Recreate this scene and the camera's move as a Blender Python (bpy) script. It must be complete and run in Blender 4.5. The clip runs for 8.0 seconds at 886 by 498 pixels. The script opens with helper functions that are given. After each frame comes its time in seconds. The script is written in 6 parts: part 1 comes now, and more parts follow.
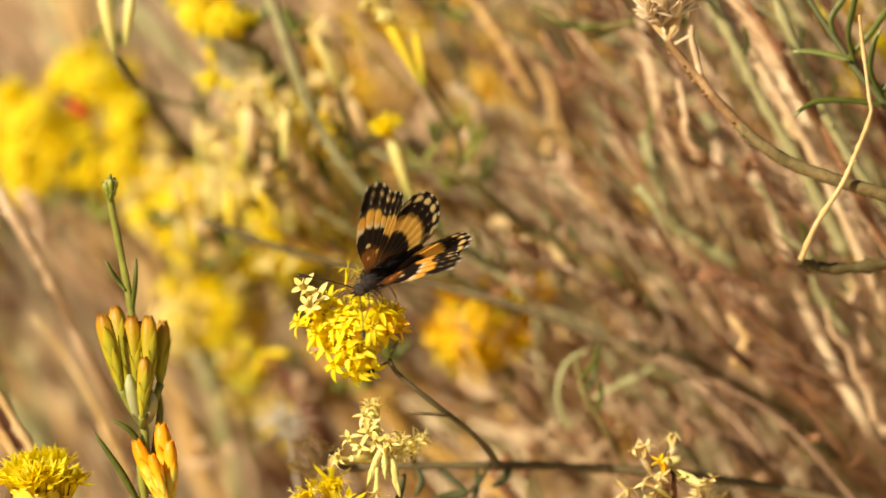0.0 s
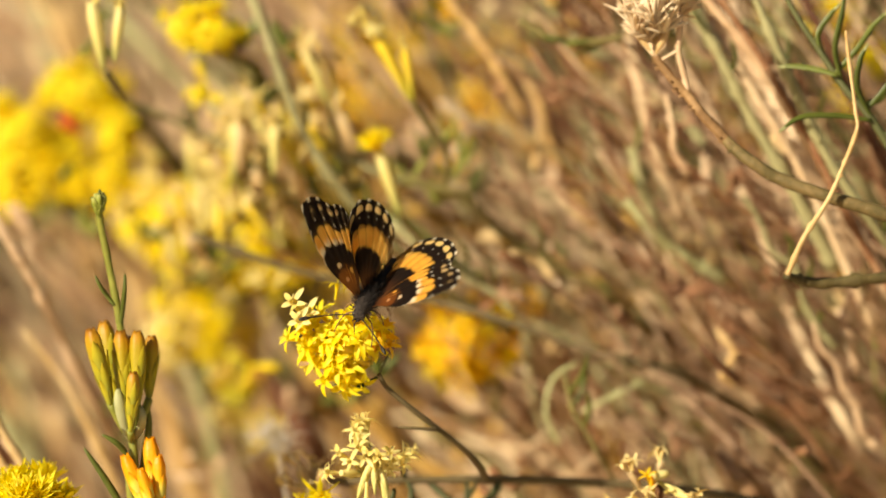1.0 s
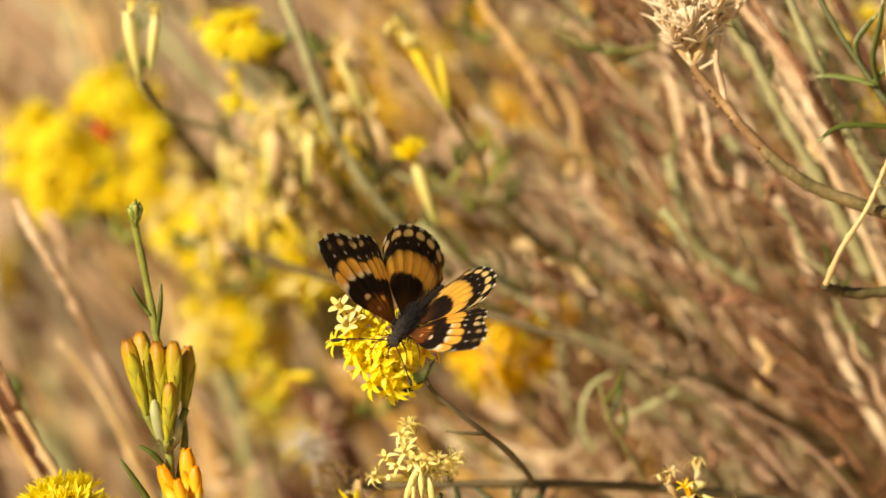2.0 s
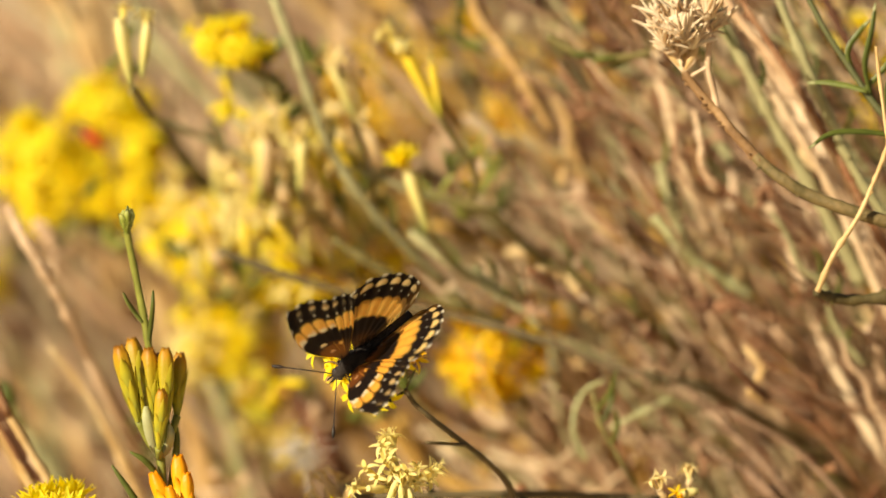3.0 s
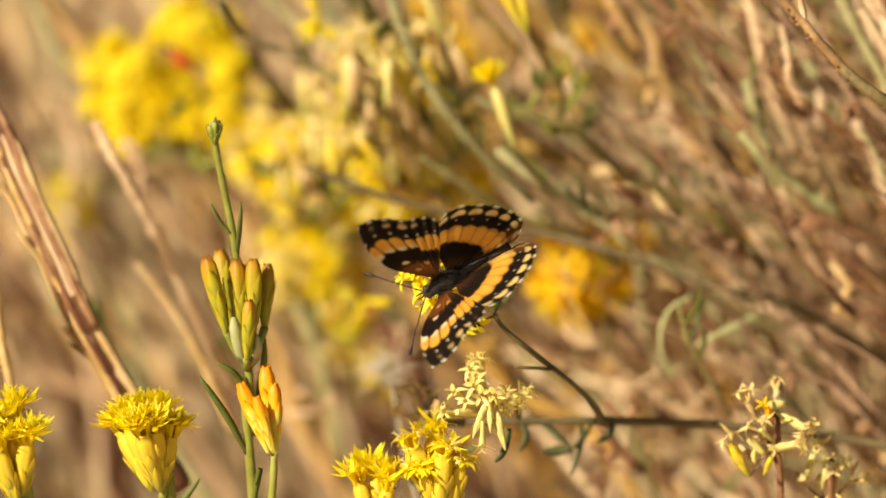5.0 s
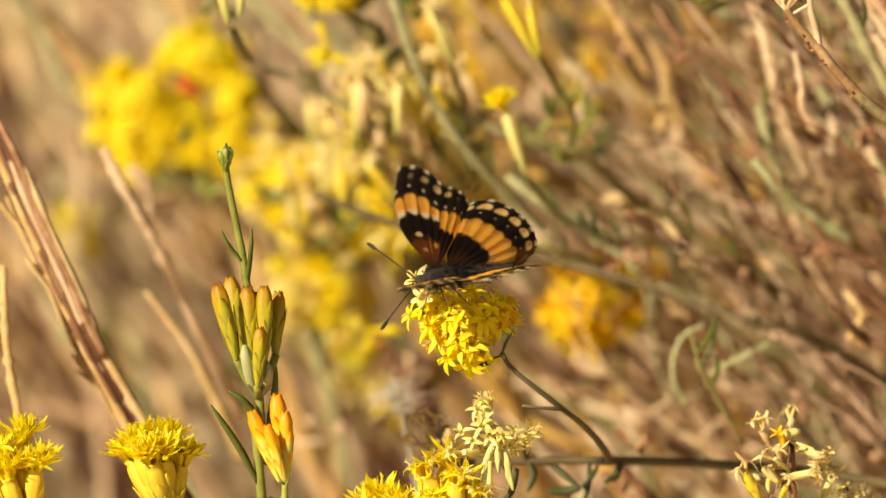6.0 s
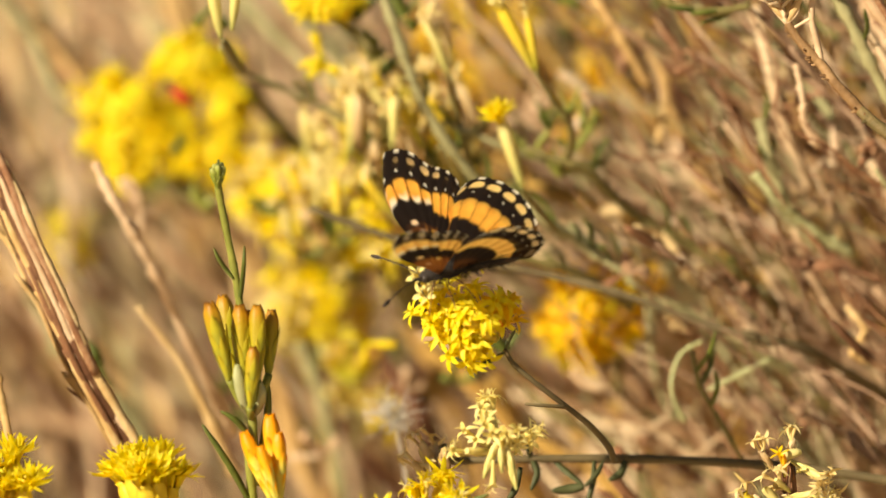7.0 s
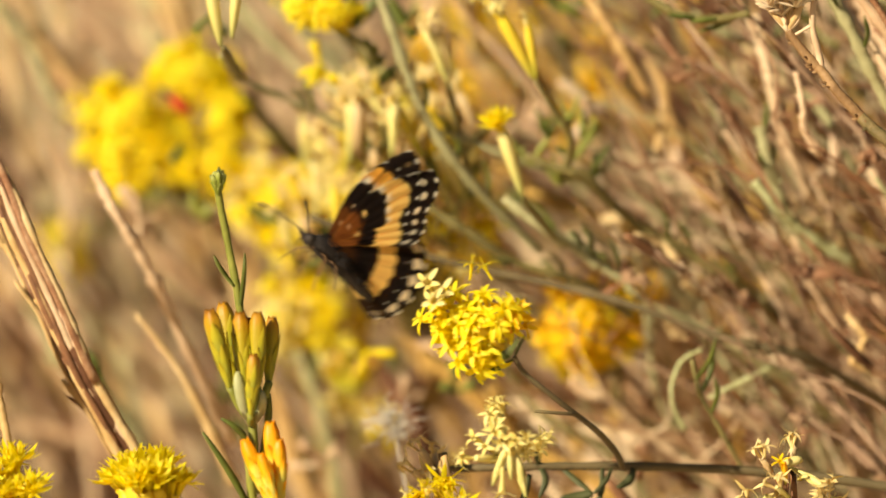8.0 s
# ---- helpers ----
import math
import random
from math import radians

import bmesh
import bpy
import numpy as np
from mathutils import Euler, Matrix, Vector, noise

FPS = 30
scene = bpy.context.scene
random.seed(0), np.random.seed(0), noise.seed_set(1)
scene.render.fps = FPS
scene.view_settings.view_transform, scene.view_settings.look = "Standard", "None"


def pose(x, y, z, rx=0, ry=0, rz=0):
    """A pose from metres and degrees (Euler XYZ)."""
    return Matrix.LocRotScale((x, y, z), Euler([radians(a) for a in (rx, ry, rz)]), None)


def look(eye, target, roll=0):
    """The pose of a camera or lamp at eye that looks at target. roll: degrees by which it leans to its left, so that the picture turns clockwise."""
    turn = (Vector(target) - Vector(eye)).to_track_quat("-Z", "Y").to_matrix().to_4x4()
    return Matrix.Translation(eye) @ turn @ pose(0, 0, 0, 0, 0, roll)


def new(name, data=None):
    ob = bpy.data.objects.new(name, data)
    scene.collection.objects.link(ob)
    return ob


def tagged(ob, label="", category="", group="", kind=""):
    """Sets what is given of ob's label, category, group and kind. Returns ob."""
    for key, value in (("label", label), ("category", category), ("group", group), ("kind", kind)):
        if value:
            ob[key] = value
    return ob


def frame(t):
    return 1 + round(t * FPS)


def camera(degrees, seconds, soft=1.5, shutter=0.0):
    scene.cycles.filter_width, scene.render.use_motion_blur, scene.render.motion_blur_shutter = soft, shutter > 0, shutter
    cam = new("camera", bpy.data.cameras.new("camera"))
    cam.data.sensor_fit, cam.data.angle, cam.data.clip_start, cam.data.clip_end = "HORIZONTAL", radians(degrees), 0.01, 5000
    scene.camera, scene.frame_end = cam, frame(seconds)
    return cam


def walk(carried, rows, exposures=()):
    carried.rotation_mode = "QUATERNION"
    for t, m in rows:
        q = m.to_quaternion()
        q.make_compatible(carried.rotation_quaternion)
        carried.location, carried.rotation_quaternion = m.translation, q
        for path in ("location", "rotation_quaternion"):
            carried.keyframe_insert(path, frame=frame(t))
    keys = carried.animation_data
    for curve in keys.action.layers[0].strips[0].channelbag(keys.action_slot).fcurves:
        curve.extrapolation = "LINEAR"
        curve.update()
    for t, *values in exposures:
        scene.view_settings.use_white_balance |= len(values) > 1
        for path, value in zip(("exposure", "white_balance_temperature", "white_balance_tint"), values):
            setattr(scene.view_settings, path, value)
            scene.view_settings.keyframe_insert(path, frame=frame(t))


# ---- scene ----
cam = camera(8.966, 8.0, soft=1.4, shutter=0.3)
cam.data.dof.use_dof = True
cam.data.dof.focus_distance = 0.990
cam.data.dof.aperture_fstop = 9.2
cam.data.dof.aperture_blades = 7
walk(cam, [
    (0.0, pose(0.0000, -0.9848, 0.7936, 80.000, 0.000, -0.000)),
    (0.5, pose(0.0032, -0.9900, 0.7943, 80.011, -0.006, -0.056)),
    (1.0, pose(0.0024, -0.9875, 0.7955, 80.070, 0.014, 0.012)),
    (1.5, pose(-0.0014, -0.9869, 0.7972, 80.074, 0.004, -0.026)),
    (1.7, pose(-0.0015, -0.9858, 0.7978, 80.019, 0.035, 0.149)),
    (2.8, pose(-0.0027, -0.9832, 0.7968, 80.107, 0.024, 0.077)),
    (3.0, pose(-0.0026, -0.9843, 0.7965, 80.152, 0.011, 0.020)),
    (3.5, pose(-0.0014, -0.9870, 0.7935, 80.105, 0.066, 0.423)),
    (4.0, pose(0.0023, -0.9811, 0.7911, 79.635, 0.090, 0.598)),
    (4.5, pose(0.0017, -0.9858, 0.7868, 79.844, 0.108, 0.745)),
    (4.7, pose(-0.0006, -0.9883, 0.7851, 79.930, 0.119, 0.832)),
    (5.8, pose(-0.0079, -0.9817, 0.7799, 80.358, 0.094, 0.753)),
    (6.0, pose(-0.0088, -0.9803, 0.7805, 80.394, 0.079, 0.679)),
    (6.5, pose(-0.0076, -0.9717, 0.7861, 80.065, 0.086, 0.747)),
    (7.0, pose(-0.0082, -0.9640, 0.7866, 80.065, 0.070, 0.682)),
    (7.5, pose(-0.0118, -0.9656, 0.7856, 80.273, 0.046, 0.559)),
    (8.0, pose(-0.0109, -0.9635, 0.7844, 80.260, 0.039, 0.534)),
], exposures=[(0.0, 0.55, 6900, 7), (8.0, 0.55, 6900, 7)])

# ---- world and light ----
SUN = Vector((-0.62, -0.58, 0.53)).normalized()      # towards the sun
world = bpy.data.worlds.new("sky")
scene.world = world
world.use_nodes = True
wn = world.node_tree
sky = wn.nodes.new("ShaderNodeTexSky")
sky.sky_type, sky.sun_disc = "NISHITA", False
sky.sun_elevation = math.asin(SUN.z)
sky.sun_rotation = math.atan2(SUN.x, SUN.y)
wn.nodes["Background"].inputs[1].default_value = 0.030
wn.links.new(sky.outputs[0], wn.nodes["Background"].inputs[0])
lamp = bpy.data.lights.new("sun", "SUN")
lamp.energy, lamp.angle, lamp.color = 5.0, radians(0.5), (1.0, 0.90, 0.73)
sun = new("sun", lamp)
sun.matrix_world = look(SUN * 5, (0, 0, 0))

# ---- helpers of this place ----
MM = 0.001
EYE = Vector((0, -0.9848, 0.7936))
AHEAD = Vector((0, math.cos(radians(10)), -math.sin(radians(10))))
RISE = Vector((0, math.sin(radians(10)), math.cos(radians(10))))
ORIGIN = {}
PLACE = {}


def spot(x, z, back=0.0):
    """A place in the shrub: x across and z up (mm in the flower's plane, widening with distance), back mm behind that plane."""
    d = 1 + back * MM
    return EYE + d * (AHEAD + Vector((x * MM, 0, 0)) + RISE * (z * MM))


def thing(name, base, label, category, group="", kind=""):
    ob = new(name)
    ob.location = base
    ob.empty_display_size = 0.005
    ORIGIN[ob.name] = Vector(base)
    return tagged(ob, label, category, group, kind)


def mesh_of(bm, name, material, smooth=True):
    me = bpy.data.meshes.new(name)
    bm.to_mesh(me)
    bm.free()
    if smooth:
        me.polygons.foreach_set("use_smooth", [True] * len(me.polygons))
    for m in material if isinstance(material, (list, tuple)) else [material]:
        me.materials.append(m)
    return me


def part(name, bm, material, parent, label=""):
    """One mesh object under a thing or a part; bm is in world metres."""
    base = ORIGIN[parent.name]
    bmesh.ops.translate(bm, verts=bm.verts, vec=-base)
    ob = new(name, mesh_of(bm, name, material))
    ob.parent = parent
    ORIGIN[ob.name] = base
    return tagged(ob, label) if label else ob


def placed(name, mesh, m, parent, label=""):
    """A part on shared mesh data at the world pose m."""
    ob = new(name, mesh)
    ob.parent = parent
    frame_of = PLACE[parent.name] if parent.name in PLACE else Matrix.Translation(ORIGIN[parent.name])
    ob.matrix_basis = frame_of.inverted() @ m
    PLACE[ob.name] = m
    return tagged(ob, label) if label else ob


def lone(name, bm, material, label, category, group="", kind=""):
    """A thing that is a single mesh; bm is in world metres."""
    bm.verts.ensure_lookup_table()
    base = min((v.co for v in bm.verts), key=lambda c: c.z).copy()
    bmesh.ops.translate(bm, verts=bm.verts, vec=-base)
    ob = new(name, mesh_of(bm, name, material))
    ob.location = base
    return tagged(ob, label, category, group, kind)


def glide(pts, n=6):
    """A smooth line through the points."""
    pts = [Vector(p) for p in pts]
    if len(pts) < 3:
        return [pts[0].lerp(pts[-1], i / n) for i in range(n + 1)]
    ext = [2 * pts[0] - pts[1]] + pts + [2 * pts[-1] - pts[-2]]
    out = []
    for i in range(1, len(ext) - 2):
        a, b, c, d = ext[i - 1:i + 3]
        for k in range(n):
            t = k / n
            out.append(0.5 * (2 * b + (c - a) * t + (2 * a - 5 * b + 4 * c - d) * t * t + (3 * b - a - 3 * c + d) * t ** 3))
    return out + [pts[-1]]


def tube(bm, pts, r0, r1, sides=7, n=6, wob=0.06, rng=None, profile=None):
    """A tapering stem along the points; radii in mm."""
    rng = rng or random.Random(len(pts))
    line = glide(pts, n)
    rings = []
    side = None
    for i, p in enumerate(line):
        q = (line[min(i + 1, len(line) - 1)] - line[max(i - 1, 0)]).normalized()
        if side is None:
            side = q.orthogonal().normalized()
        side = (side - q * side.dot(q)).normalized()
        up = q.cross(side)
        t = i / (len(line) - 1)
        r = (r0 + (r1 - r0) * t) * MM * (1 + rng.uniform(-wob, wob)) * (profile(t) if profile else 1)
        rings.append([bm.verts.new(p + r * (math.cos(a) * side + math.sin(a) * up)) for a in (2 * math.pi * k / sides for k in range(sides))])
    for a, b in zip(rings, rings[1:]):
        for k in range(sides):
            bm.faces.new((a[k], a[(k + 1) % sides], b[(k + 1) % sides], b[k]))
    bm.faces.new(rings[0][::-1])
    bm.faces.new(rings[-1])
    return line


def blade(bm, pts, width, thick=0.25, n=5, fold=0.25, tip=0.1):
    """A narrow leaf, folded along its midrib; sizes in mm."""
    line = glide(pts, n)
    view = Vector((0.2, -0.9, 0.35))
    rings = []
    for i, p in enumerate(line):
        q = (line[min(i + 1, len(line) - 1)] - line[max(i - 1, 0)]).normalized()
        s = q.cross(view).normalized()
        u = s.cross(q)
        t = i / (len(line) - 1)
        w = width * MM * 0.5 * (tip + (1 - tip) * math.sin(math.pi * min(1, 0.12 + 0.86 * t)) ** 0.6)
        h = thick * MM * 0.5
        rings.append([bm.verts.new(p + v) for v in (-s * w + u * (w * fold * 2), u * h * -1, s * w + u * (w * fold * 2), u * h)])
    for a, b in zip(rings, rings[1:]):
        for k in range(4):
            bm.faces.new((a[k], a[(k + 1) % 4], b[(k + 1) % 4], b[k]))
    bm.faces.new(rings[0][::-1])
    bm.faces.new(rings[-1])


def aim(base, tip, spin=0.0, scale=1.0):
    """The pose at base whose z points to tip."""
    q = (Vector(tip) - Vector(base)).to_track_quat("Z", "Y")
    return Matrix.Translation(base) @ q.to_matrix().to_4x4() @ Matrix.Rotation(spin, 4, "Z") @ Matrix.Scale(scale, 4)


# ---- materials ----
def material(name, stops, scale=900.0, rough=0.6, see=0.0, see_colour=None, bump=0.15, along=None, spread=0.5, fine=3.0, sheen=0.0):
    """Mottled matter: colours at stops, noise at two sizes, a share of light let through. along: the colours run along the local axis 0, 1 or 2."""
    m = bpy.data.materials.new(name)
    m.use_nodes = True
    t = m.node_tree
    N, L = t.nodes, t.links
    bsdf = N["Principled BSDF"]
    tc = N.new("ShaderNodeTexCoord")
    info = N.new("ShaderNodeObjectInfo")
    big = N.new("ShaderNodeTexNoise")
    big.inputs["Scale"].default_value, big.inputs["Detail"].default_value = scale * 0.22, 3
    small = N.new("ShaderNodeTexNoise")
    small.inputs["Scale"].default_value, small.inputs["Detail"].default_value = scale, 4
    L.new(tc.outputs["Object"], big.inputs["Vector"])
    L.new(tc.outputs["Object"], small.inputs["Vector"])

    def calc(op, a, b):
        n = N.new("ShaderNodeMath")
        n.operation = op
        for k, v in enumerate((a, b)):
            if isinstance(v, (int, float)):
                n.inputs[k].default_value = v
            else:
                L.new(v, n.inputs[k])
        return n.outputs[0]

    mix = calc("ADD", calc("MULTIPLY", big.outputs["Fac"], 0.65), calc("MULTIPLY", small.outputs["Fac"], 0.35))
    mix = calc("ADD", calc("MULTIPLY", calc("SUBTRACT", mix, 0.5), 2.2 * spread), 0.5)
    mix = calc("ADD", mix, calc("MULTIPLY", calc("SUBTRACT", info.outputs["Random"], 0.5), 0.45 * spread))
    geo = N.new("ShaderNodeNewGeometry")
    mix = calc("ADD", mix, calc("MULTIPLY", calc("SUBTRACT", geo.outputs["Random Per Island"], 0.5), 0.7 * spread))
    if along is not None:
        sep = N.new("ShaderNodeSeparateXYZ")
        L.new(tc.outputs["Generated"], sep.inputs[0])
        mix = calc("ADD", calc("MULTIPLY", calc("SUBTRACT", mix, 0.5), 0.4), sep.outputs[along])
    ramp = N.new("ShaderNodeValToRGB")
    e = ramp.color_ramp.elements
    while len(e) < len(stops):
        e.new(0.5)
    for k, (pos, c) in enumerate(stops):
        e[k].position, e[k].color = pos, (*c, 1)
    L.new(mix, ramp.inputs[0])
    L.new(ramp.outputs[0], bsdf.inputs["Base Color"])
    bsdf.inputs["Roughness"].default_value = rough
    bsdf.inputs["Sheen Weight"].default_value = sheen
    bsdf.inputs["Specular IOR Level"].default_value = 0.35
    if bump:
        bn = N.new("ShaderNodeBump")
        bn.inputs["Strength"].default_value, bn.inputs["Distance"].default_value = bump, 0.0004
        tex = N.new("ShaderNodeTexNoise")
        tex.inputs["Scale"].default_value = scale * fine
        L.new(tc.outputs["Object"], tex.inputs["Vector"])
        L.new(tex.outputs["Fac"], bn.inputs["Height"])
        L.new(bn.outputs[0], bsdf.inputs["Normal"])
    if see:
        tr = N.new("ShaderNodeBsdfTranslucent")
        if see_colour:
            tr.inputs[0].default_value = (*see_colour, 1)
        else:
            L.new(ramp.outputs[0], tr.inputs[0])
        ms = N.new("ShaderNodeMixShader")
        ms.inputs[0].default_value = see
        L.new(bsdf.outputs[0], ms.inputs[1])
        L.new(tr.outputs[0], ms.inputs[2])
        L.new(ms.outputs[0], N["Material Output"].inputs[0])
    return m


PETAL = material("petal", [(0.15, (0.89, 0.63, 0.008)), (0.5, (0.93, 0.78, 0.018)), (0.85, (0.96, 0.88, 0.07))], 700, 0.5, 0.45, bump=0.1)
PETAL_DEEP = material("petal_deep", [(0.2, (0.86, 0.48, 0.006)), (0.8, (0.93, 0.66, 0.015))], 500, 0.5, 0.35, bump=0.1)
PETAL_PALE = material("petal_pale", [(0.2, (0.82, 0.66, 0.16)), (0.8, (0.93, 0.84, 0.40))], 600, 0.55, 0.35, bump=0.1)
PETAL_DRY = material("petal_dry", [(0.2, (0.68, 0.48, 0.15)), (0.8, (0.90, 0.76, 0.38))], 600, 0.7, 0.3, bump=0.15)
BUD = material("bud", [(0.0, (0.30, 0.29, 0.03)), (0.3, (0.41, 0.345, 0.018)), (0.66, (0.40, 0.28, 0.010)), (0.86, (0.46, 0.22, 0.007)), (1.0, (0.24, 0.088, 0.005))], 600, 0.5, 0.05, along=2, bump=0.2)
BRACT = material("bract", [(0.0, (0.30, 0.29, 0.03)), (0.5, (0.45, 0.38, 0.02)), (1.0, (0.44, 0.31, 0.013))], 600, 0.45, 0.15, along=2, bump=0.2)
BUD_GREEN = material("bud_green", [(0.0, (0.16, 0.19, 0.02)), (0.7, (0.28, 0.31, 0.04)), (1.0, (0.50, 0.48, 0.14))], 600, 0.5, 0.15, along=2, bump=0.2)
BUD_YELLOW = material("bud_yellow", [(0.0, (0.66, 0.60, 0.12)), (0.42, (0.85, 0.65, 0.08)), (0.68, (0.89, 0.48, 0.012)), (0.9, (0.88, 0.31, 0.005))], 600, 0.45, 0.2, along=2, bump=0.2)
HUSK = material("husk", [(0.0, (0.46, 0.42, 0.05)), (0.5, (0.78, 0.58, 0.05)), (1.0, (0.88, 0.64, 0.04))], 600, 0.5, 0.25, along=2, bump=0.2)
HUSK_PALE = material("husk_pale", [(0.0, (0.50, 0.48, 0.14)), (0.5, (0.78, 0.66, 0.22)), (1.0, (0.86, 0.76, 0.34))], 600, 0.55, 0.25, along=2, bump=0.2)
HUSK_DRY = material("husk_dry", [(0.0, (0.33, 0.20, 0.08)), (0.5, (0.62, 0.43, 0.20)), (1.0, (0.78, 0.60, 0.33))], 600, 0.7, 0.2, along=2, bump=0.3)
HUSK_TAN = material("husk_tan", [(0.0, (0.50, 0.31, 0.11)), (0.5, (0.72, 0.50, 0.23)), (1.0, (0.84, 0.66, 0.38))], 600, 0.7, 0.25, along=2, bump=0.3)
GREEN = material("stem_green", [(0.2, (0.14, 0.145, 0.02)), (0.8, (0.36, 0.35, 0.06))], 500, 0.55, 0.0, bump=0.3)
LEAF = material("leaf_green", [(0.2, (0.075, 0.095, 0.014)), (0.8, (0.22, 0.24, 0.045))], 500, 0.45, 0.2, bump=0.25)
LEAF_PALE = material("leaf_pale", [(0.2, (0.45, 0.45, 0.18)), (0.8, (0.68, 0.66, 0.38))], 500, 0.55, 0.3, bump=0.2)
OLIVE = material("stem_olive", [(0.15, (0.11, 0.085, 0.025)), (0.85, (0.27, 0.22, 0.07))], 400, 0.65, bump=0.4)
GREY_GREEN = material("stem_grey_green", [(0.15, (0.20, 0.185, 0.080)), (0.85, (0.46, 0.41, 0.205))], 400, 0.7, bump=0.4)
TAN = material("stem_tan", [(0.1, (0.28, 0.125, 0.035)), (0.5, (0.54, 0.34, 0.13)), (0.9, (0.82, 0.62, 0.34))], 350, 0.7, bump=0.5)
PINK = material("stem_pinkish", [(0.1, (0.31, 0.16, 0.080)), (0.5, (0.54, 0.355, 0.205)), (0.9, (0.80, 0.61, 0.41))], 350, 0.7, bump=0.5)
# brown wood, kept dark so its stems also give the shade between others
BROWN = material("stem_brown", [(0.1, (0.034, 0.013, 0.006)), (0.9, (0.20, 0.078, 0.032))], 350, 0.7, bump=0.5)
TWIG = material("twig_bark", [(0.1, (0.042, 0.030, 0.011)), (0.5, (0.115, 0.085, 0.027)), (0.95, (0.31, 0.20, 0.08))], 900, 0.65, bump=0.6)
MAUVE = material("stem_mauve", [(0.1, (0.14, 0.070, 0.036)), (0.5, (0.29, 0.170, 0.098)), (0.9, (0.54, 0.36, 0.23))], 500, 0.7, bump=0.5)
LEAF_DIM = material("leaf_dim", [(0.2, (0.05, 0.055, 0.018)), (0.8, (0.13, 0.13, 0.045))], 500, 0.55, 0.15, bump=0.25)
TAN_TWIG = material("tan_twig", [(0.1, (0.060, 0.030, 0.012)), (0.45, (0.20, 0.105, 0.040)), (0.75, (0.36, 0.21, 0.09)), (0.95, (0.66, 0.50, 0.31))], 700, 0.65, bump=0.5)
BRANCH = material("branch_olive", [(0.15, (0.065, 0.046, 0.020)), (0.85, (0.20, 0.145, 0.062))], 500, 0.75, bump=0.4)
RUST_BARK = material("rust_bark", [(0.1, (0.07, 0.03, 0.014)), (0.5, (0.26, 0.112, 0.048)), (0.9, (0.56, 0.36, 0.20))], 1100, 0.65, bump=0.6)
# pale dry stems; low in the shrub its lightness also stands in for sun
BLEACHED = material("stem_bleached", [(0.15, (0.46, 0.285, 0.145)), (0.85, (0.87, 0.69, 0.45))], 300, 0.75, bump=0.4)
OCHRE = material("stem_ochre", [(0.15, (0.24, 0.11, 0.022)), (0.85, (0.66, 0.41, 0.10))], 300, 0.7, bump=0.4)
CREAM_TUFT = material("cream_tuft", [(0.2, (0.72, 0.50, 0.27)), (0.8, (0.93, 0.80, 0.58))], 500, 0.75, 0.3, bump=0)
FLUFF = material("pappus", [(0.2, (0.62, 0.54, 0.42)), (0.8, (0.85, 0.80, 0.70))], 500, 0.8, 0.4, bump=0)
SOIL = material("soil", [(0.2, (0.30, 0.19, 0.09)), (0.5, (0.48, 0.33, 0.17)), (0.8, (0.62, 0.46, 0.27))], 14, 0.9, bump=0.5)

# ---- shared flower meshes, along z, in metres ----
def bud_kind(name, length, radius, mat, seed, tip=0.35, scales=9):
    """A closed flower head: the ribbed body and its overlapping bracts, as shared meshes."""
    rng = random.Random(seed)
    bm = bmesh.new()
    prof = ((0, 0.22), (0.08, 0.42), (0.25, 0.66), (0.45, 0.84), (0.65, 0.95), (0.80, 0.97), (0.90, 0.88), (0.97, 0.66), (1.0, tip * 1.15), (0.985, 0.12))
    sides = 15
    rings = []
    for i, (t, r) in enumerate(prof):
        ring = []
        for k in range(sides):
            a = 2 * math.pi * k / sides + 0.35 * t
            rib = 1 + (0.10 if k % 3 == 0 else -0.03) * min(1, 3 * t)
            lift = (0.035 * (k % 3 == 0) if i == 8 else 0)
            ring.append(bm.verts.new((radius * r * rib * MM * math.cos(a), radius * r * rib * MM * math.sin(a), length * (t + lift) * MM)))
        rings.append(ring)
    for a, b in zip(rings, rings[1:]):
        for k in range(sides):
            bm.faces.new((a[k], a[(k + 1) % sides], b[(k + 1) % sides], b[k]))
    bm.faces.new(rings[0][::-1])
    bm.faces.new(rings[-1])
    body = mesh_of(bm, name, mat)
    bracts = []
    for j in range(scales):
        bm = bmesh.new()
        a = j * 2.4 + rng.uniform(-0.2, 0.2)
        z0 = length * (0.02 + 0.52 * j / scales)
        ln = length * rng.uniform(0.28, 0.40)
        rows = []
        for i, t in enumerate((0.0, 0.25, 0.5, 0.75, 1.0)):
            z = z0 + ln * t
            f = z / length
            r = radius * (0.36 + 0.66 * math.sin(min(1, f * 1.15 + 0.03) * math.pi / 2)) * (1.03 + 0.16 * t)
            w = 0.62 * (0.85, 1.0, 0.9, 0.6, 0.05)[i]
            rows.append([bm.verts.new((r * (1.0, 1.06, 1.10, 1.06, 1.0)[k + 2] * MM * math.cos(a + k * w / 2), r * (1.0, 1.06, 1.10, 1.06, 1.0)[k + 2] * MM * math.sin(a + k * w / 2), z * MM)) for k in (-2, -1, 0, 1, 2)])
        for p, q in zip(rows, rows[1:]):
            for k in range(4):
                bm.faces.new((p[k], p[k + 1], q[k + 1], q[k]))
        bracts.append(mesh_of(bm, "bract", BRACT if mat is BUD else mat))
    return dict(body=body, bracts=bracts)


def scaled(name, kind, m, parent, label="", fine=True):
    """A bud or involucre at m, dressed in its bracts where it is close enough to show them."""
    ob = placed(name, kind["body"], m, parent, label)
    for b in kind["bracts"] if fine else ():
        placed("bract", b, m, ob)
    return ob


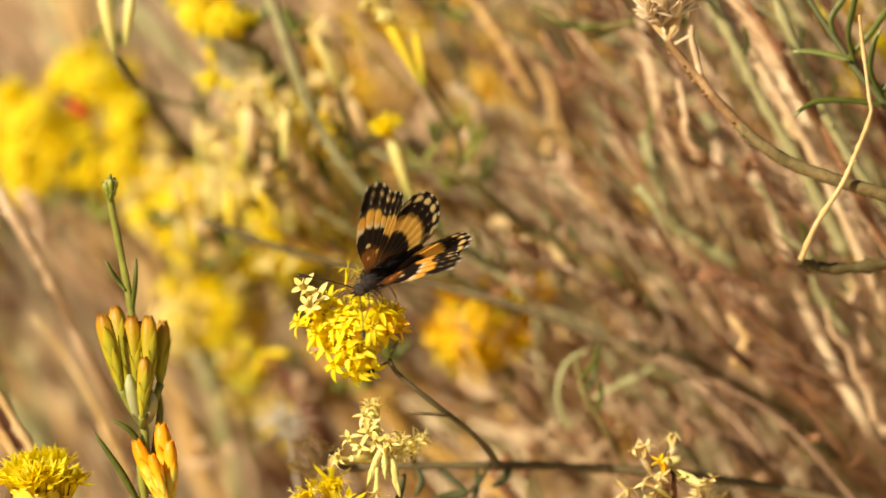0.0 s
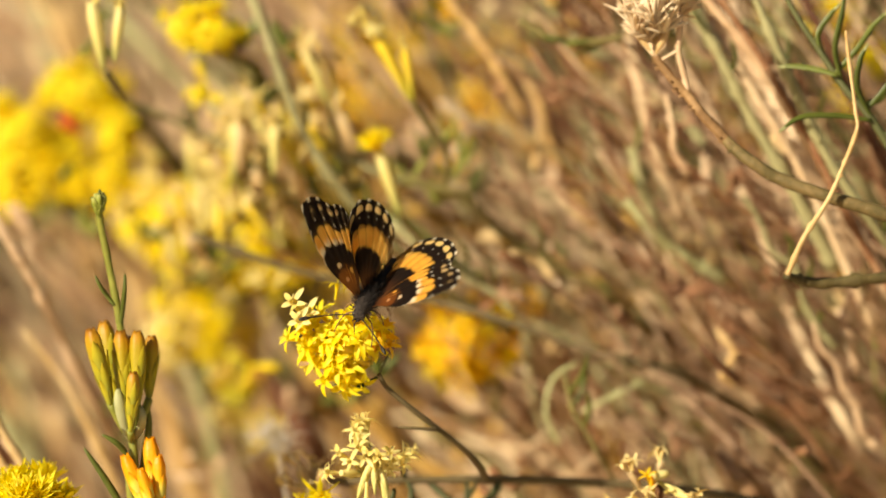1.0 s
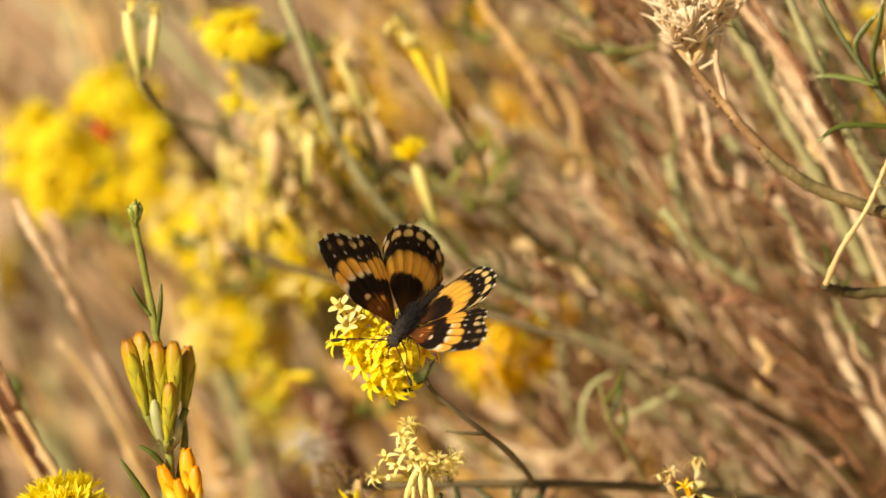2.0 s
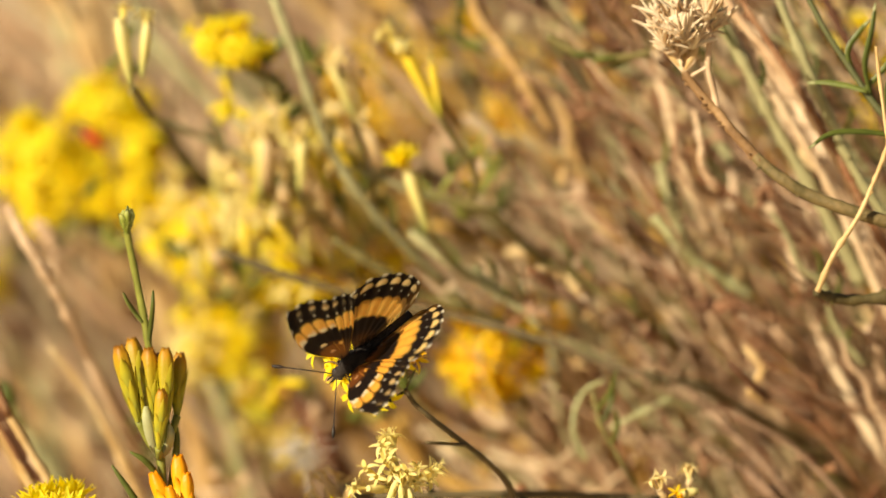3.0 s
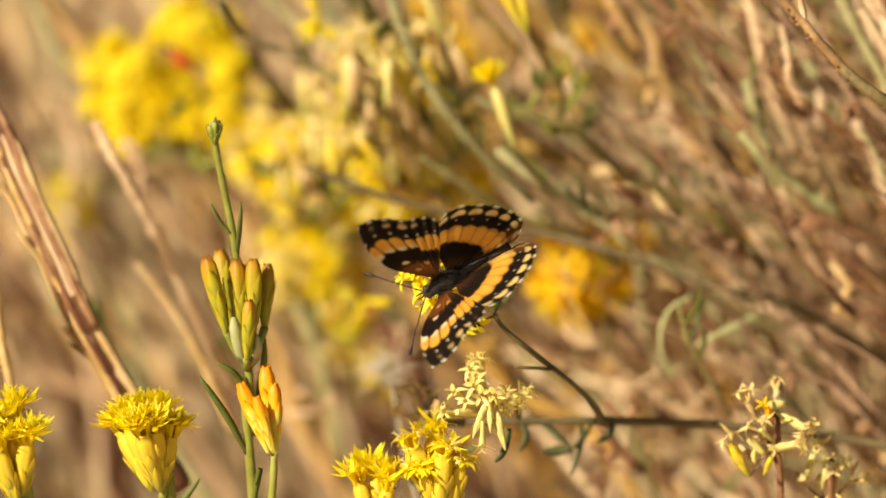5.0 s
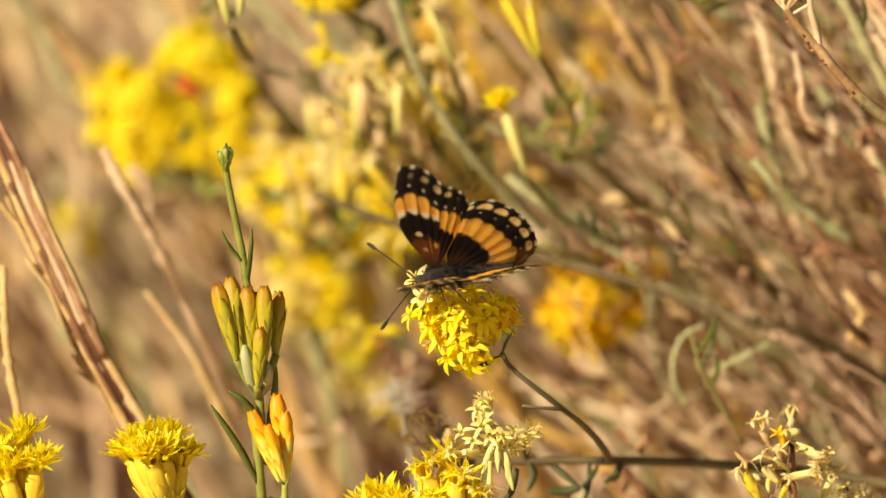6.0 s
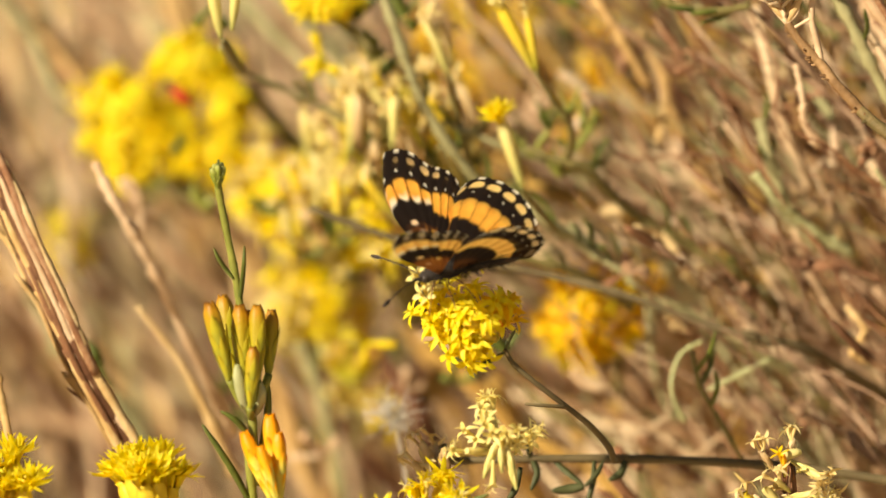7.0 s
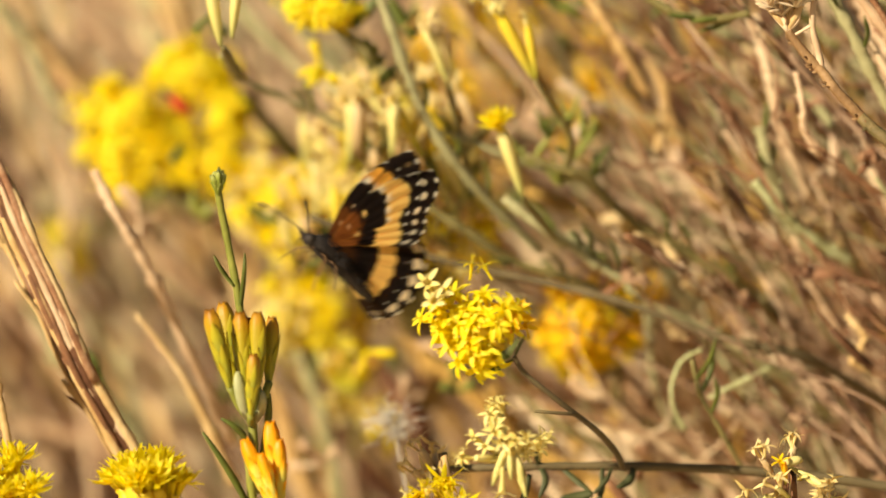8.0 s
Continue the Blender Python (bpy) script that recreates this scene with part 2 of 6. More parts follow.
def floret_mesh(name, mat, seed, tubelen=3.0, petal=2.3, width=0.85, droop=0.25, style=1.6, ragged=0.0):
    """An open disk floret: a slim tube, five pointed lobes, and the forked style."""
    rng = random.Random(seed)
    bm = bmesh.new()
    prof = ((-0.2, 0.30), (0.4, 0.36), (0.8, 0.55), (1.0, 0.62))
    rings = [[bm.verts.new((r * MM * math.cos(k * 1.0472), r * MM * math.sin(k * 1.0472), t * tubelen * MM)) for k in range(6)] for t, r in prof]
    for a, b in zip(rings, rings[1:]):
        for k in range(6):
            bm.faces.new((a[k], a[(k + 1) % 6], b[(k + 1) % 6], b[k]))
    top = tubelen
    for j in range(5):
        a = j * 1.2566 + rng.uniform(-0.15, 0.15) + ragged * rng.uniform(-1, 1)
        c = Vector((math.cos(a), math.sin(a), 0))
        s = Vector((-c.y, c.x, 0))
        ln = petal * rng.uniform(0.85, 1.12)
        dr = droop + rng.uniform(-0.18, 0.2) + ragged * rng.uniform(-1.6, 1.2)
        ln *= 1 + ragged * rng.uniform(-0.75, 0.35)
        twist = ragged * rng.uniform(-1.5, 1.5)
        rows = []
        for t in (0.0, 0.35, 0.7, 1.0):
            p = c * (0.5 + ln * t) + s * twist * t * t + Vector((0, 0, top + 0.35 * math.sin(t * 2.2) - dr * ln * t * t))
            w = width * (0.42, 0.52, 0.40, 0.03)[int(t * 3 + 0.1)]
            rows.append([bm.verts.new(x * MM) for x in (p - s * w, p + Vector((0, 0, -0.14)), p + s * w)])
        for p, q in zip(rows, rows[1:]):
            for k in range(2):
                bm.faces.new((p[k], p[k + 1], q[k + 1], q[k]))
    for sgn in (-1, 1):
        pts = [Vector((0, 0, top * 0.8)), Vector((0, 0, top + style * 0.55)), Vector((sgn * 0.35, 0.1, top + style)), Vector((sgn * 0.75, 0.15, top + style * 1.15))]
        tube(bm, [p * MM for p in pts], 0.11, 0.09, 4, 2, 0, rng)
    return mesh_of(bm, name, mat)


BUDS = [bud_kind("bud", 14, 1.55, BUD, 3 + k, tip=(0.42, 0.36)[k % 2]) for k in range(3)]
BUDS_G = [bud_kind("bud_green", 11, 1.7, BUD_GREEN, 17 + k, tip=0.5) for k in range(2)]
BUDS_Y = [bud_kind("bud_yellow", 12, 1.2, BUD_YELLOW, 13 + k, tip=0.45) for k in range(2)]
HUSKS = [bud_kind("involucre", 10, 1.45, HUSK, 23 + k, tip=0.75) for k in range(2)]
HUSKS_SLIM = [bud_kind("involucre_slim", 10, 0.95, HUSK, 28 + k, tip=0.75) for k in range(2)]
HUSKS_P = [bud_kind("involucre_pale", 10, 1.0, HUSK_PALE, 33 + k, tip=0.7) for k in range(2)]
HUSKS_TAN = [bud_kind("involucre_tan", 9, 1.1, HUSK_TAN, 47 + k, tip=0.9) for k in range(2)]
HUSKS_D = [bud_kind("involucre_dry", 9, 1.1, HUSK_DRY, 43 + k, tip=0.8) for k in range(2)]
FLORETS = [floret_mesh("floret", PETAL, 50 + k, style=(0.9, 1.6, 0.5)[k % 3], ragged=0.15) for k in range(4)]
FLORETS_LONG = [floret_mesh("floret_long", PETAL, 60 + k, tubelen=3.5, petal=3.1, width=0.95, droop=-0.45 + 0.35 * k, style=2.2) for k in range(3)]
FLORETS_SPIKE = [floret_mesh("floret_spike", PETAL, 65 + k, tubelen=3.6, petal=2.6, width=1.05, droop=-0.9 + 0.4 * k, style=2.4, ragged=0.25) for k in range(3)]
FLORETS_DEEP = [floret_mesh("floret_deep", PETAL_DEEP, 70 + k, tubelen=3.2, petal=2.6, droop=0.0) for k in range(2)]
FLORETS_PALE = [floret_mesh("floret_pale", PETAL_PALE, 80 + k, tubelen=3.6, petal=2.0, width=0.8, droop=-0.15 + 0.3 * k, style=1.2, ragged=0.45) for k in range(3)]
FLORETS_DRY = [floret_mesh("floret_dry", PETAL_DRY, 90 + k, tubelen=3.4, petal=2.2, width=1.0, droop=0.1, style=0.3, ragged=0.8) for k in range(2)]


def head(parent, base, tip, husks, florets, count, rng, size=1.0, splay=0.55, label="", fine=False):
    """One flower head: the involucre from base towards tip, florets at its mouth."""
    base, tip = Vector(base), Vector(tip)
    ln = (tip - base).length
    h = scaled("involucre", rng.choice(husks), aim(base, tip, rng.uniform(0, 6), ln / (10 * MM)), parent, label, fine)
    axis = (tip - base).normalized()
    for _ in range(count):
        w = Vector((rng.gauss(0, 1), rng.gauss(0, 1), rng.gauss(0, 1)))
        w = (w - axis * w.dot(axis)).normalized()
        d = (axis + w * splay * rng.uniform(0.2, 1.1)).normalized()
        b = tip - axis * 1.2 * MM * size + w * 0.6 * MM * size
        placed("floret", rng.choice(florets), aim(b, b + d, rng.uniform(0, 6), size * rng.uniform(0.85, 1.1)), h)
    return h


def dome(parent, centre, radii, origin, florets, count, rng, size=1.0, front=-0.15):
    """Florets crowded over a dome, facing out from origin."""
    centre, origin = Vector(centre), Vector(origin)
    k = 0
    gold = 2.39996
    total = int(count / (0.5 - front / 2))
    for i in range(total):
        y = 1 - 2 * (i + 0.5) / total
        if y < front:
            continue
        a = i * gold
        r = math.sqrt(1 - y * y)
        n = Vector((r * math.cos(a), -y, r * math.sin(a)))
        n += Vector((rng.gauss(0, 0.20), rng.gauss(0, 0.16), rng.gauss(0, 0.20)))
        n *= rng.uniform(0.70, 1.22)
        p = centre + Vector((n.x * radii[0], n.y * radii[1], n.z * radii[2])) * MM
        d = ((p - origin).normalized() * 0.7 + n.normalized() * 0.6 + Vector((0, -0.25, 0.25))).normalized()
        placed("floret", rng.choice(florets), aim(p - d * 3.4 * MM * size, p, rng.uniform(0, 6), size * rng.uniform(0.85, 1.12)), parent)
        k += 1


def root_of(p, rng, lean=1.0):
    """Points that lead a stem down to the soil."""
    q = Vector((p.x + 0.10 * lean + rng.uniform(-0.03, 0.03), p.y + rng.uniform(0.0, 0.06), 0.0))
    return [p.lerp(q, 0.35) + Vector((-0.025 * lean, 0, 0)), p.lerp(q, 0.7) + Vector((-0.015 * lean, 0, 0)), q - Vector((0, 0, 0.01))]


# ---- the ground ----
def ground():
    bm = bmesh.new()
    bmesh.ops.create_grid(bm, x_segments=60, y_segments=60, size=1)
    for v in bm.verts:
        f = abs(v.co.x) ** 3, abs(v.co.y) ** 3
        v.co.x, v.co.y = math.copysign(f[0] * 400 + abs(v.co.x) * 4, v.co.x), math.copysign(f[1] * 400 + abs(v.co.y) * 4, v.co.y)
        v.co.z = 0.03 * noise.noise(v.co * 0.9) if v.co.length < 12 else 0
    ob = new("ground", mesh_of(bm, "ground", SOIL))
    tagged(ob, "dry sandy soil, pale tan, under the shrubs", "ground", kind="structure")


ground()


# ---- the thicket behind ----
def thicket(name, mat, count, seed, back, width, label, angle=(54, 14), xs=(-160, 260), zs=(-70, 90), lengths=(35, 120), leafy=1.5, flakes=1.0):
    """Countless crooked stems, leaning up to the left, with stubs, side shoots and peeling flakes."""
    rng = random.Random(seed)
    bm = bmesh.new()
    for _ in range(count):
        b = back[0] + (back[1] - back[0]) * rng.random() ** 1.3
        x, z = rng.uniform(*xs), rng.uniform(*zs)
        a = radians(rng.gauss(*angle))
        ln = rng.uniform(*lengths)
        tilt = rng.uniform(-25, 40)
        pts = []
        px, pz = x - math.cos(a) * ln * 0.5, z + math.sin(a) * ln * 0.5
        for k in range(7):
            pts.append(spot(px, pz, b + tilt * (k / 6 - 0.5)))
            h = a + radians(rng.gauss(0, 11))
            px += math.cos(h) * ln / 6
            pz -= math.sin(h) * ln / 6
        r = rng.uniform(*width) * rng.uniform(0.6, 1.2)
        bulge = [rng.uniform(0.65, 1.35) for _ in range(9)]
        line = tube(bm, pts, r * 0.7, r, 5, 2, 0.2, rng, lambda q: bulge[int(q * 8.99)] * min(1, 0.15 + 5 * q, 0.25 + 6 * (1 - q)))
        up = (line[0] - line[-1]).normalized()
        for _ in range(int(rng.random() * 2 * leafy + 0.3)):
            p = rng.choice(line[:-2])
            o = Vector((rng.uniform(-1, 1), rng.uniform(-0.5, 0.5), rng.uniform(-0.2, 0.8))).normalized()
            e = p + (up * rng.uniform(0.4, 1.0) + o * rng.uniform(0.4, 1.0)) * rng.uniform(4, 16) * MM
            tube(bm, [p, p.lerp(e, 0.5) + o * 1.8 * MM, e], r * 0.6, r * 0.3, 4, 3, 0.25, rng)
        for _ in range(int(rng.random() * 2 * flakes + 0.3)):
            p = rng.choice(line)
            o = Vector((rng.uniform(-1, 1), rng.uniform(-0.6, 0.2), rng.uniform(-0.6, 0.6)))
            e = p + up * rng.uniform(5, 16) * MM + o * rng.uniform(1, 5) * MM
            blade(bm, [p, p.lerp(e, 0.5) + o * 1.2 * MM, e], rng.uniform(1.2, 3.2) * (0.7 + 0.4 * r), n=2, tip=0.4)
    ob = new(name, mesh_of(bm, name, mat))
    tagged(ob, label, "stems", kind="stuff")


RIGHT = dict(xs=(22, 260), zs=(-95, 105))
thicket("dry_stems", TAN, 130, 1, (110, 420), (0.35, 1.3), "dry tan stems crossing deep in the shrub", **RIGHT)
# dark brown stems fill the gaps between lit ones: shade put into colour
thicket("brown_stems", BROWN, 230, 2, (130, 520), (0.6, 2.0), "brown woody stems coloured dark for the shade in the shrub", xs=(8, 260), zs=(0, 105))
thicket("low_brown_stems", BROWN, 150, 32, (135, 520), (0.6, 2.0), "brown woody stems low in the shrub, coloured dark for shade", xs=(42, 260), zs=(-95, 0))
thicket("pinkish_stems", PINK, 165, 3, (115, 380), (0.35, 1.4), "weathered pinkish bare stems of the shrub", **RIGHT)
thicket("olive_stems", OLIVE, 100, 4, (90, 420), (0.4, 1.3), "olive green living stems of the shrub", **RIGHT)
thicket("grey_green_stems", GREY_GREEN, 140, 5, (115, 300), (0.4, 1.3), "grey-green felted stems of the shrub", **RIGHT)
thicket("ochre_stems", OCHRE, 38, 13, (130, 320), (0.6, 1.8), "ochre dry stems and flakes in the shrub", xs=(-12, 55), zs=(-45, 52), lengths=(25, 80), leafy=2, flakes=3)
# the pale colour makes up for sun that doesn't reach this tangle
thicket("pale_tangle", BLEACHED, 84, 14, (125, 280), (0.4, 1.3), "pale stems and flakes low in the shrub, coloured as if sunlit", xs=(12, 60), zs=(-62, -18), lengths=(35, 100), angle=(46, 15), leafy=1.5, flakes=0.8)
thicket("leaning_stems", RUST_BARK, 46, 15, (105, 240), (0.4, 1.0), "rust-brown stems leaning low through the shrub", xs=(30, 150), zs=(-62, 8), lengths=(60, 150), angle=(37, 8), leafy=1.5, flakes=0.6)
# pale stems brighten this patch the way sunlit soil showing through would
thicket("low_straw", BLEACHED, 34, 33, (130, 250), (0.5, 1.4), "pale stems low in the shrub, coloured as if sunlit", xs=(16, 42), zs=(-34, 2), lengths=(30, 80), angle=(60, 16), leafy=1.0, flakes=0.6)
thicket("side_stems", BLEACHED, 42, 34, (80, 190), (0.4, 1.3), "pale bleached stems beside the leafy shoot", xs=(54, 105), zs=(-12, 44), lengths=(35, 90), angle=(56, 10), leafy=1.5, flakes=0.6)
thicket("mauve_stems", MAUVE, 60, 35, (58, 125), (0.22, 0.5), "fine mauve-brown stems with stubs in the shrub", xs=(24, 125), zs=(-48, 34), lengths=(30, 90), angle=(46, 11), leafy=3, flakes=0.6)
thicket("red_stems", RUST_BARK, 46, 36, (60, 130), (0.22, 0.5), "fine rust-red stems with stubs in the shrub", xs=(22, 125), zs=(-48, 34), lengths=(30, 90), angle=(45, 12), leafy=3, flakes=0.6)
thicket("fine_green_stems", GREY_GREEN, 44, 28, (85, 170), (0.28, 0.7), "thin grey-green stems with stubs in the shrub", xs=(20, 135), zs=(-40, 55), lengths=(35, 100), angle=(50, 15), leafy=3, flakes=0.5)
thicket("fine_pink_stems", PINK, 30, 29, (85, 160), (0.28, 0.65), "thin weathered pinkish stems in the shrub", xs=(20, 135), zs=(-40, 55), lengths=(35, 100), angle=(48, 15), leafy=3, flakes=0.8)
thicket("fine_rust_stems", RUST_BARK, 64, 20, (80, 170), (0.3, 0.8), "thin dark rust stems in the shrub", xs=(15, 135), zs=(-50, 55), lengths=(35, 110), angle=(46, 15), leafy=2, flakes=0.5)
thicket("leaning_straw", BLEACHED, 22, 16, (100, 220), (0.35, 0.9), "bleached stems leaning low through the shrub", xs=(30, 150), zs=(-62, 8), lengths=(50, 130), angle=(38, 10), leafy=2.5, flakes=1.0)
# darkest stems hide the bright soil: the shrub's inner shade, given by colour
thicket("inner_stems", BROWN, 280, 10, (480, 800), (1.5, 4.0), "dark brown tangle standing in for shade inside the shrub", xs=(-10, 190), zs=(-70, 80), lengths=(60, 160), angle=(58, 22), leafy=0.5, flakes=0.3)
# both sets are added above the view to dapple the sun on the thicket
thicket("upper_stems", OLIVE, 16, 11, (130, 460), (0.6, 1.8), "olive stems added above the view to shade the shrub", xs=(-170, 150), zs=(75, 190), lengths=(50, 120), leafy=4)
thicket("upper_wood", BROWN, 14, 12, (160, 520), (0.8, 2.2), "brown stems added above the view to shade the shrub", xs=(-170, 150), zs=(75, 190), lengths=(50, 120), leafy=2)
LEFT = dict(xs=(-190, 0), zs=(-90, 62), angle=(60, 11), lengths=(40, 130))
thicket("straw_stems", TAN, 120, 6, (190, 560), (0.7, 2.4), "straw-coloured dry stems behind the flowers", **LEFT)
thicket("pale_stems", PINK, 190, 17, (210, 560), (0.6, 1.6), "pale bleached stems behind the flowers", **LEFT)
# these brown stems carry the shade behind the flowers in their colour
thicket("shaded_stems", BROWN, 120, 8, (200, 560), (0.8, 2.6), "brown stems behind the flowers, coloured dark for shade", **LEFT)
thicket("green_stems", GREY_GREEN, 60, 9, (160, 460), (0.6, 2.0), "green stems behind the yellow flowers", **LEFT)


def woody_base():
    """The shrub's own wood, rising from the soil into the tangle of stems."""
    rng = random.Random(81)
    bm = bmesh.new()
    for _ in range(170):
        crown = rng.choice(((0.16, 0.30), (0.02, 0.42), (-0.10, 0.36), (0.22, 0.52)))
        foot = Vector((crown[0] + rng.gauss(0, 0.03), crown[1] + rng.gauss(0, 0.03), -0.01))
        top = spot(rng.uniform(-120, 190), rng.uniform(-105, -62), rng.uniform(150, 600))
        mid = foot.lerp(top, 0.5) + Vector((rng.uniform(-0.03, 0.03), rng.uniform(-0.03, 0.03), -0.02))
        tube(bm, [foot, mid, top], rng.uniform(2.5, 6), rng.uniform(0.8, 1.6), 6, 5, 0.12, rng)
    ob = new("woody_base", mesh_of(bm, "woody_base", BROWN))
    tagged(ob, "brown woody base of the shrub rising from the soil", "stems", kind="stuff")


woody_base()


def dried_heads(name, mat, count, seed, xs, label, deep=(80, 330), size=(3, 8)):
    """Withered flower heads and leaf scraps caught all through the thicket."""
    rng = random.Random(seed)
    bm = bmesh.new()
    for _ in range(count):
        c = spot(rng.uniform(*xs), rng.uniform(-70, 75), rng.uniform(*deep))
        for _ in range(rng.randrange(2, 6)):
            d = Vector((rng.gauss(0, 1), rng.gauss(0, 0.7), rng.gauss(0.4, 0.9))).normalized()
            e = c + d * rng.uniform(*size) * MM
            if rng.random() < 0.5:
                blade(bm, [c, c.lerp(e, 0.5) + Vector((0.0006, 0, 0.0008)), e], rng.uniform(1.0, 2.6), n=3)
            else:
                tube(bm, [c, c.lerp(e, 0.6), e], 0.35, 1.1, 6, 2, 0.2, rng)
    ob = new(name, mesh_of(bm, name, mat))
    tagged(ob, label, "dry flowers", kind="stuff")


dried_heads("withered_heads", HUSK_DRY, 40, 91, (-5, 100), "withered tan flower heads caught in the thicket")
dried_heads("bleached_scraps", PINK, 60, 92, (-80, 100), "bleached scraps of leaves among the stems")
dried_heads("green_scraps", LEAF, 60, 93, (-80, 60), "small green leaves among the stems")
dried_heads("rust_scraps", RUST_BARK, 70, 97, (8, 105), "dry rust-brown bracts on the stems", (60, 170), (2, 6))
dried_heads("tan_scraps", HUSK_TAN, 26, 98, (8, 105), "small tan bracts and tips on the stems", (60, 170), (2, 5))
dried_heads("yellow_scraps", PETAL, 16, 96, (-50, -10), "small yellow florets among the stems")


def litter(name, mat, count, seed, label):
    """Dry grass standing on the soil farther off."""
    rng = random.Random(seed)
    bm = bmesh.new()
    for _ in range(count):
        y = rng.uniform(0.75, 4.5)
        x = rng.uniform(-0.22, 0.30) * (1 + y) * 1.1
        h = rng.uniform(0.08, 0.35)
        a = rng.uniform(-0.5, 0.2)
        p = Vector((x, y, -0.01))
        tube(bm, [p, p + Vector((a * h * 0.4, rng.uniform(-0.03, 0.03), h * 0.6)), p + Vector((a * h, rng.uniform(-0.06, 0.06), h))], rng.uniform(1.5, 4), 0.6, 4, 3, 0.1, rng)
    ob = new(name, mesh_of(bm, name, mat))
    tagged(ob, label, "grass", kind="stuff")


litter("dry_grass", TAN, 500, 21, "tufts of dry straw-coloured grass on the soil")
litter("shaded_grass", BROWN, 260, 22, "brown dead stalks on the soil")
litter("green_grass", OLIVE, 200, 23, "olive green stalks on the soil")


# ---- single stems behind the flower ----
def stem(pts, r0, r1, mat, name, label, category="stem", group="", knots=0, seed=0):
    """A single stem with its leaf scars, and a few narrow leaves where it is alive."""
    rng = random.Random(seed + len(pts) + int(abs(pts[0].x) * 1e5))
    t = thing(name, min(pts, key=lambda p: p.z), label, category, group)
    bm = bmesh.new()
    bumps = [rng.uniform(0.8, 1.05) if rng.random() < 0.75 else rng.uniform(1.15, 1.4) for _ in range(60)]
    line = tube(bm, pts, r0, r1, 8, 7, 0.10, rng, lambda q: bumps[int(q * 59)])
    part("stem", bm, mat, t)
    for k in range(knots + (3 if mat in (GREY_GREEN, OLIVE) else 0)):
        i = rng.randrange(2, len(line) - 2)
        p = line[i]
        q = (line[i - 1] - line[i + 1]).normalized()
        o = q.cross(Vector((rng.uniform(-1, 1), rng.uniform(-1, 0.2), rng.uniform(-1, 1)))).normalized()
        r = (r0 + (r1 - r0) * i / len(line)) * 0.9
        bm = bmesh.new()
        if k < knots:
            tube(bm, [p + o * r * 0.6 * MM, p + o * r * 1.5 * MM + q * 0.3 * MM, p + o * r * 2.0 * MM + q * 0.6 * MM], r * 0.45, r * 0.2, 5, 2, 0.2, rng)
            part("leaf_scar", bm, mat, t)
        else:
            e = p + (o * rng.uniform(0.4, 0.9) + q) * rng.uniform(4, 8) * MM
            blade(bm, [p, p.lerp(e, 0.5) + o * 1.0 * MM, e], 1.0)
            part("leaf", bm, LEAF, t)
    return t


G = "stems behind the flower"
stem([spot(-32.9, 50.1, 70), spot(-28.4, 38.1, 70), spot(-25.2, 29.1, 72), spot(-21.9, 21.6, 75), spot(-14.4, 11.1, 80), spot(-2.4, -0.9, 90)], 1.1, 0.9, GREY_GREEN, "shrub_stem", "grey-green felted stem behind the wilted flowers", group=G)
stem([spot(-19.4, 20.1, 85), spot(-12.4, 17.3, 85), spot(-4.4, 14.1, 88), spot(4.6, 11.6, 95), spot(11.6, 5.6, 110), spot(20.1, 0.1, 130), spot(29.6, -11.9, 160)], 0.6, 0.8, GREY_GREEN, "shrub_stem", "slender grey-green stem crossing behind the butterfly", group=G)
stem([spot(-42.4, 5.1, 75), spot(-31.4, 1.0, 75), spot(-16.4, -3.2, 75), spot(3.8, -7.6, 72), spot(14.6, -10.7, 70), spot(26.1, -15.0, 70), spot(35.0, -17.3, 70), spot(43.9, -19.5, 74), spot(58.6, -27.9, 95), spot(71.6, -37.9, 130)], 0.6, 1.0, BRANCH, "shrub_stem", "long olive stem leaning behind the flower", group=G)
stem([spot(-22.4, 7.1, 80), spot(-14.4, 2.1, 82), spot(-6.4, -2.9, 86), spot(3.6, -5.9, 90), spot(13.6, -11.9, 100)], 0.8, 1.1, OLIVE, "shrub_stem", "thin dark olive stem below the wilted flowers", group=G)
stem([spot(2.6, 14.1, 150), spot(9.6, 4.1, 150), spot(20.1, -3.9, 155), spot(30.6, -13.4, 160), spot(51.6, -19.9, 180)], 0.7, 1.2, GREY_GREEN, "shrub_stem", "grey-green stem in the thicket", group=G)
stem([spot(2.5, 2.2, 84), spot(7.0, -2.4, 84), spot(11.4, -5.5, 84), spot(16.5, -9.9, 86), spot(25.5, -13.8, 90), spot(36.6, -20.4, 96), spot(49.6, -29.9, 110)], 0.7, 1.1, GREY_GREEN, "shrub_stem", "pale grey-green stem with small leaves behind the butterfly", group=G, knots=3)
stem([spot(-8.7, 8.3, 80), spot(-2.7, 3.6, 80), spot(2.5, 0.4, 82), spot(8.0, -3.5, 84)], 1.0, 0.9, GREY_GREEN, "shrub_stem", "pale felted stem behind the butterfly", group=G)
stem([spot(-5.0, 15.6, 78), spot(2.6, 12.9, 78), spot(6.0, 11.6, 80), spot(13.3, 4.7, 84), spot(22.9, -1.0, 88), spot(31.2, -5.5, 92), spot(36.3, -10.6, 98), spot(45.3, -20.6, 110)], 0.75, 1.05, OLIVE, "shrub_stem", "olive stem with narrow leaves in the thicket", group=G, knots=3, seed=4)
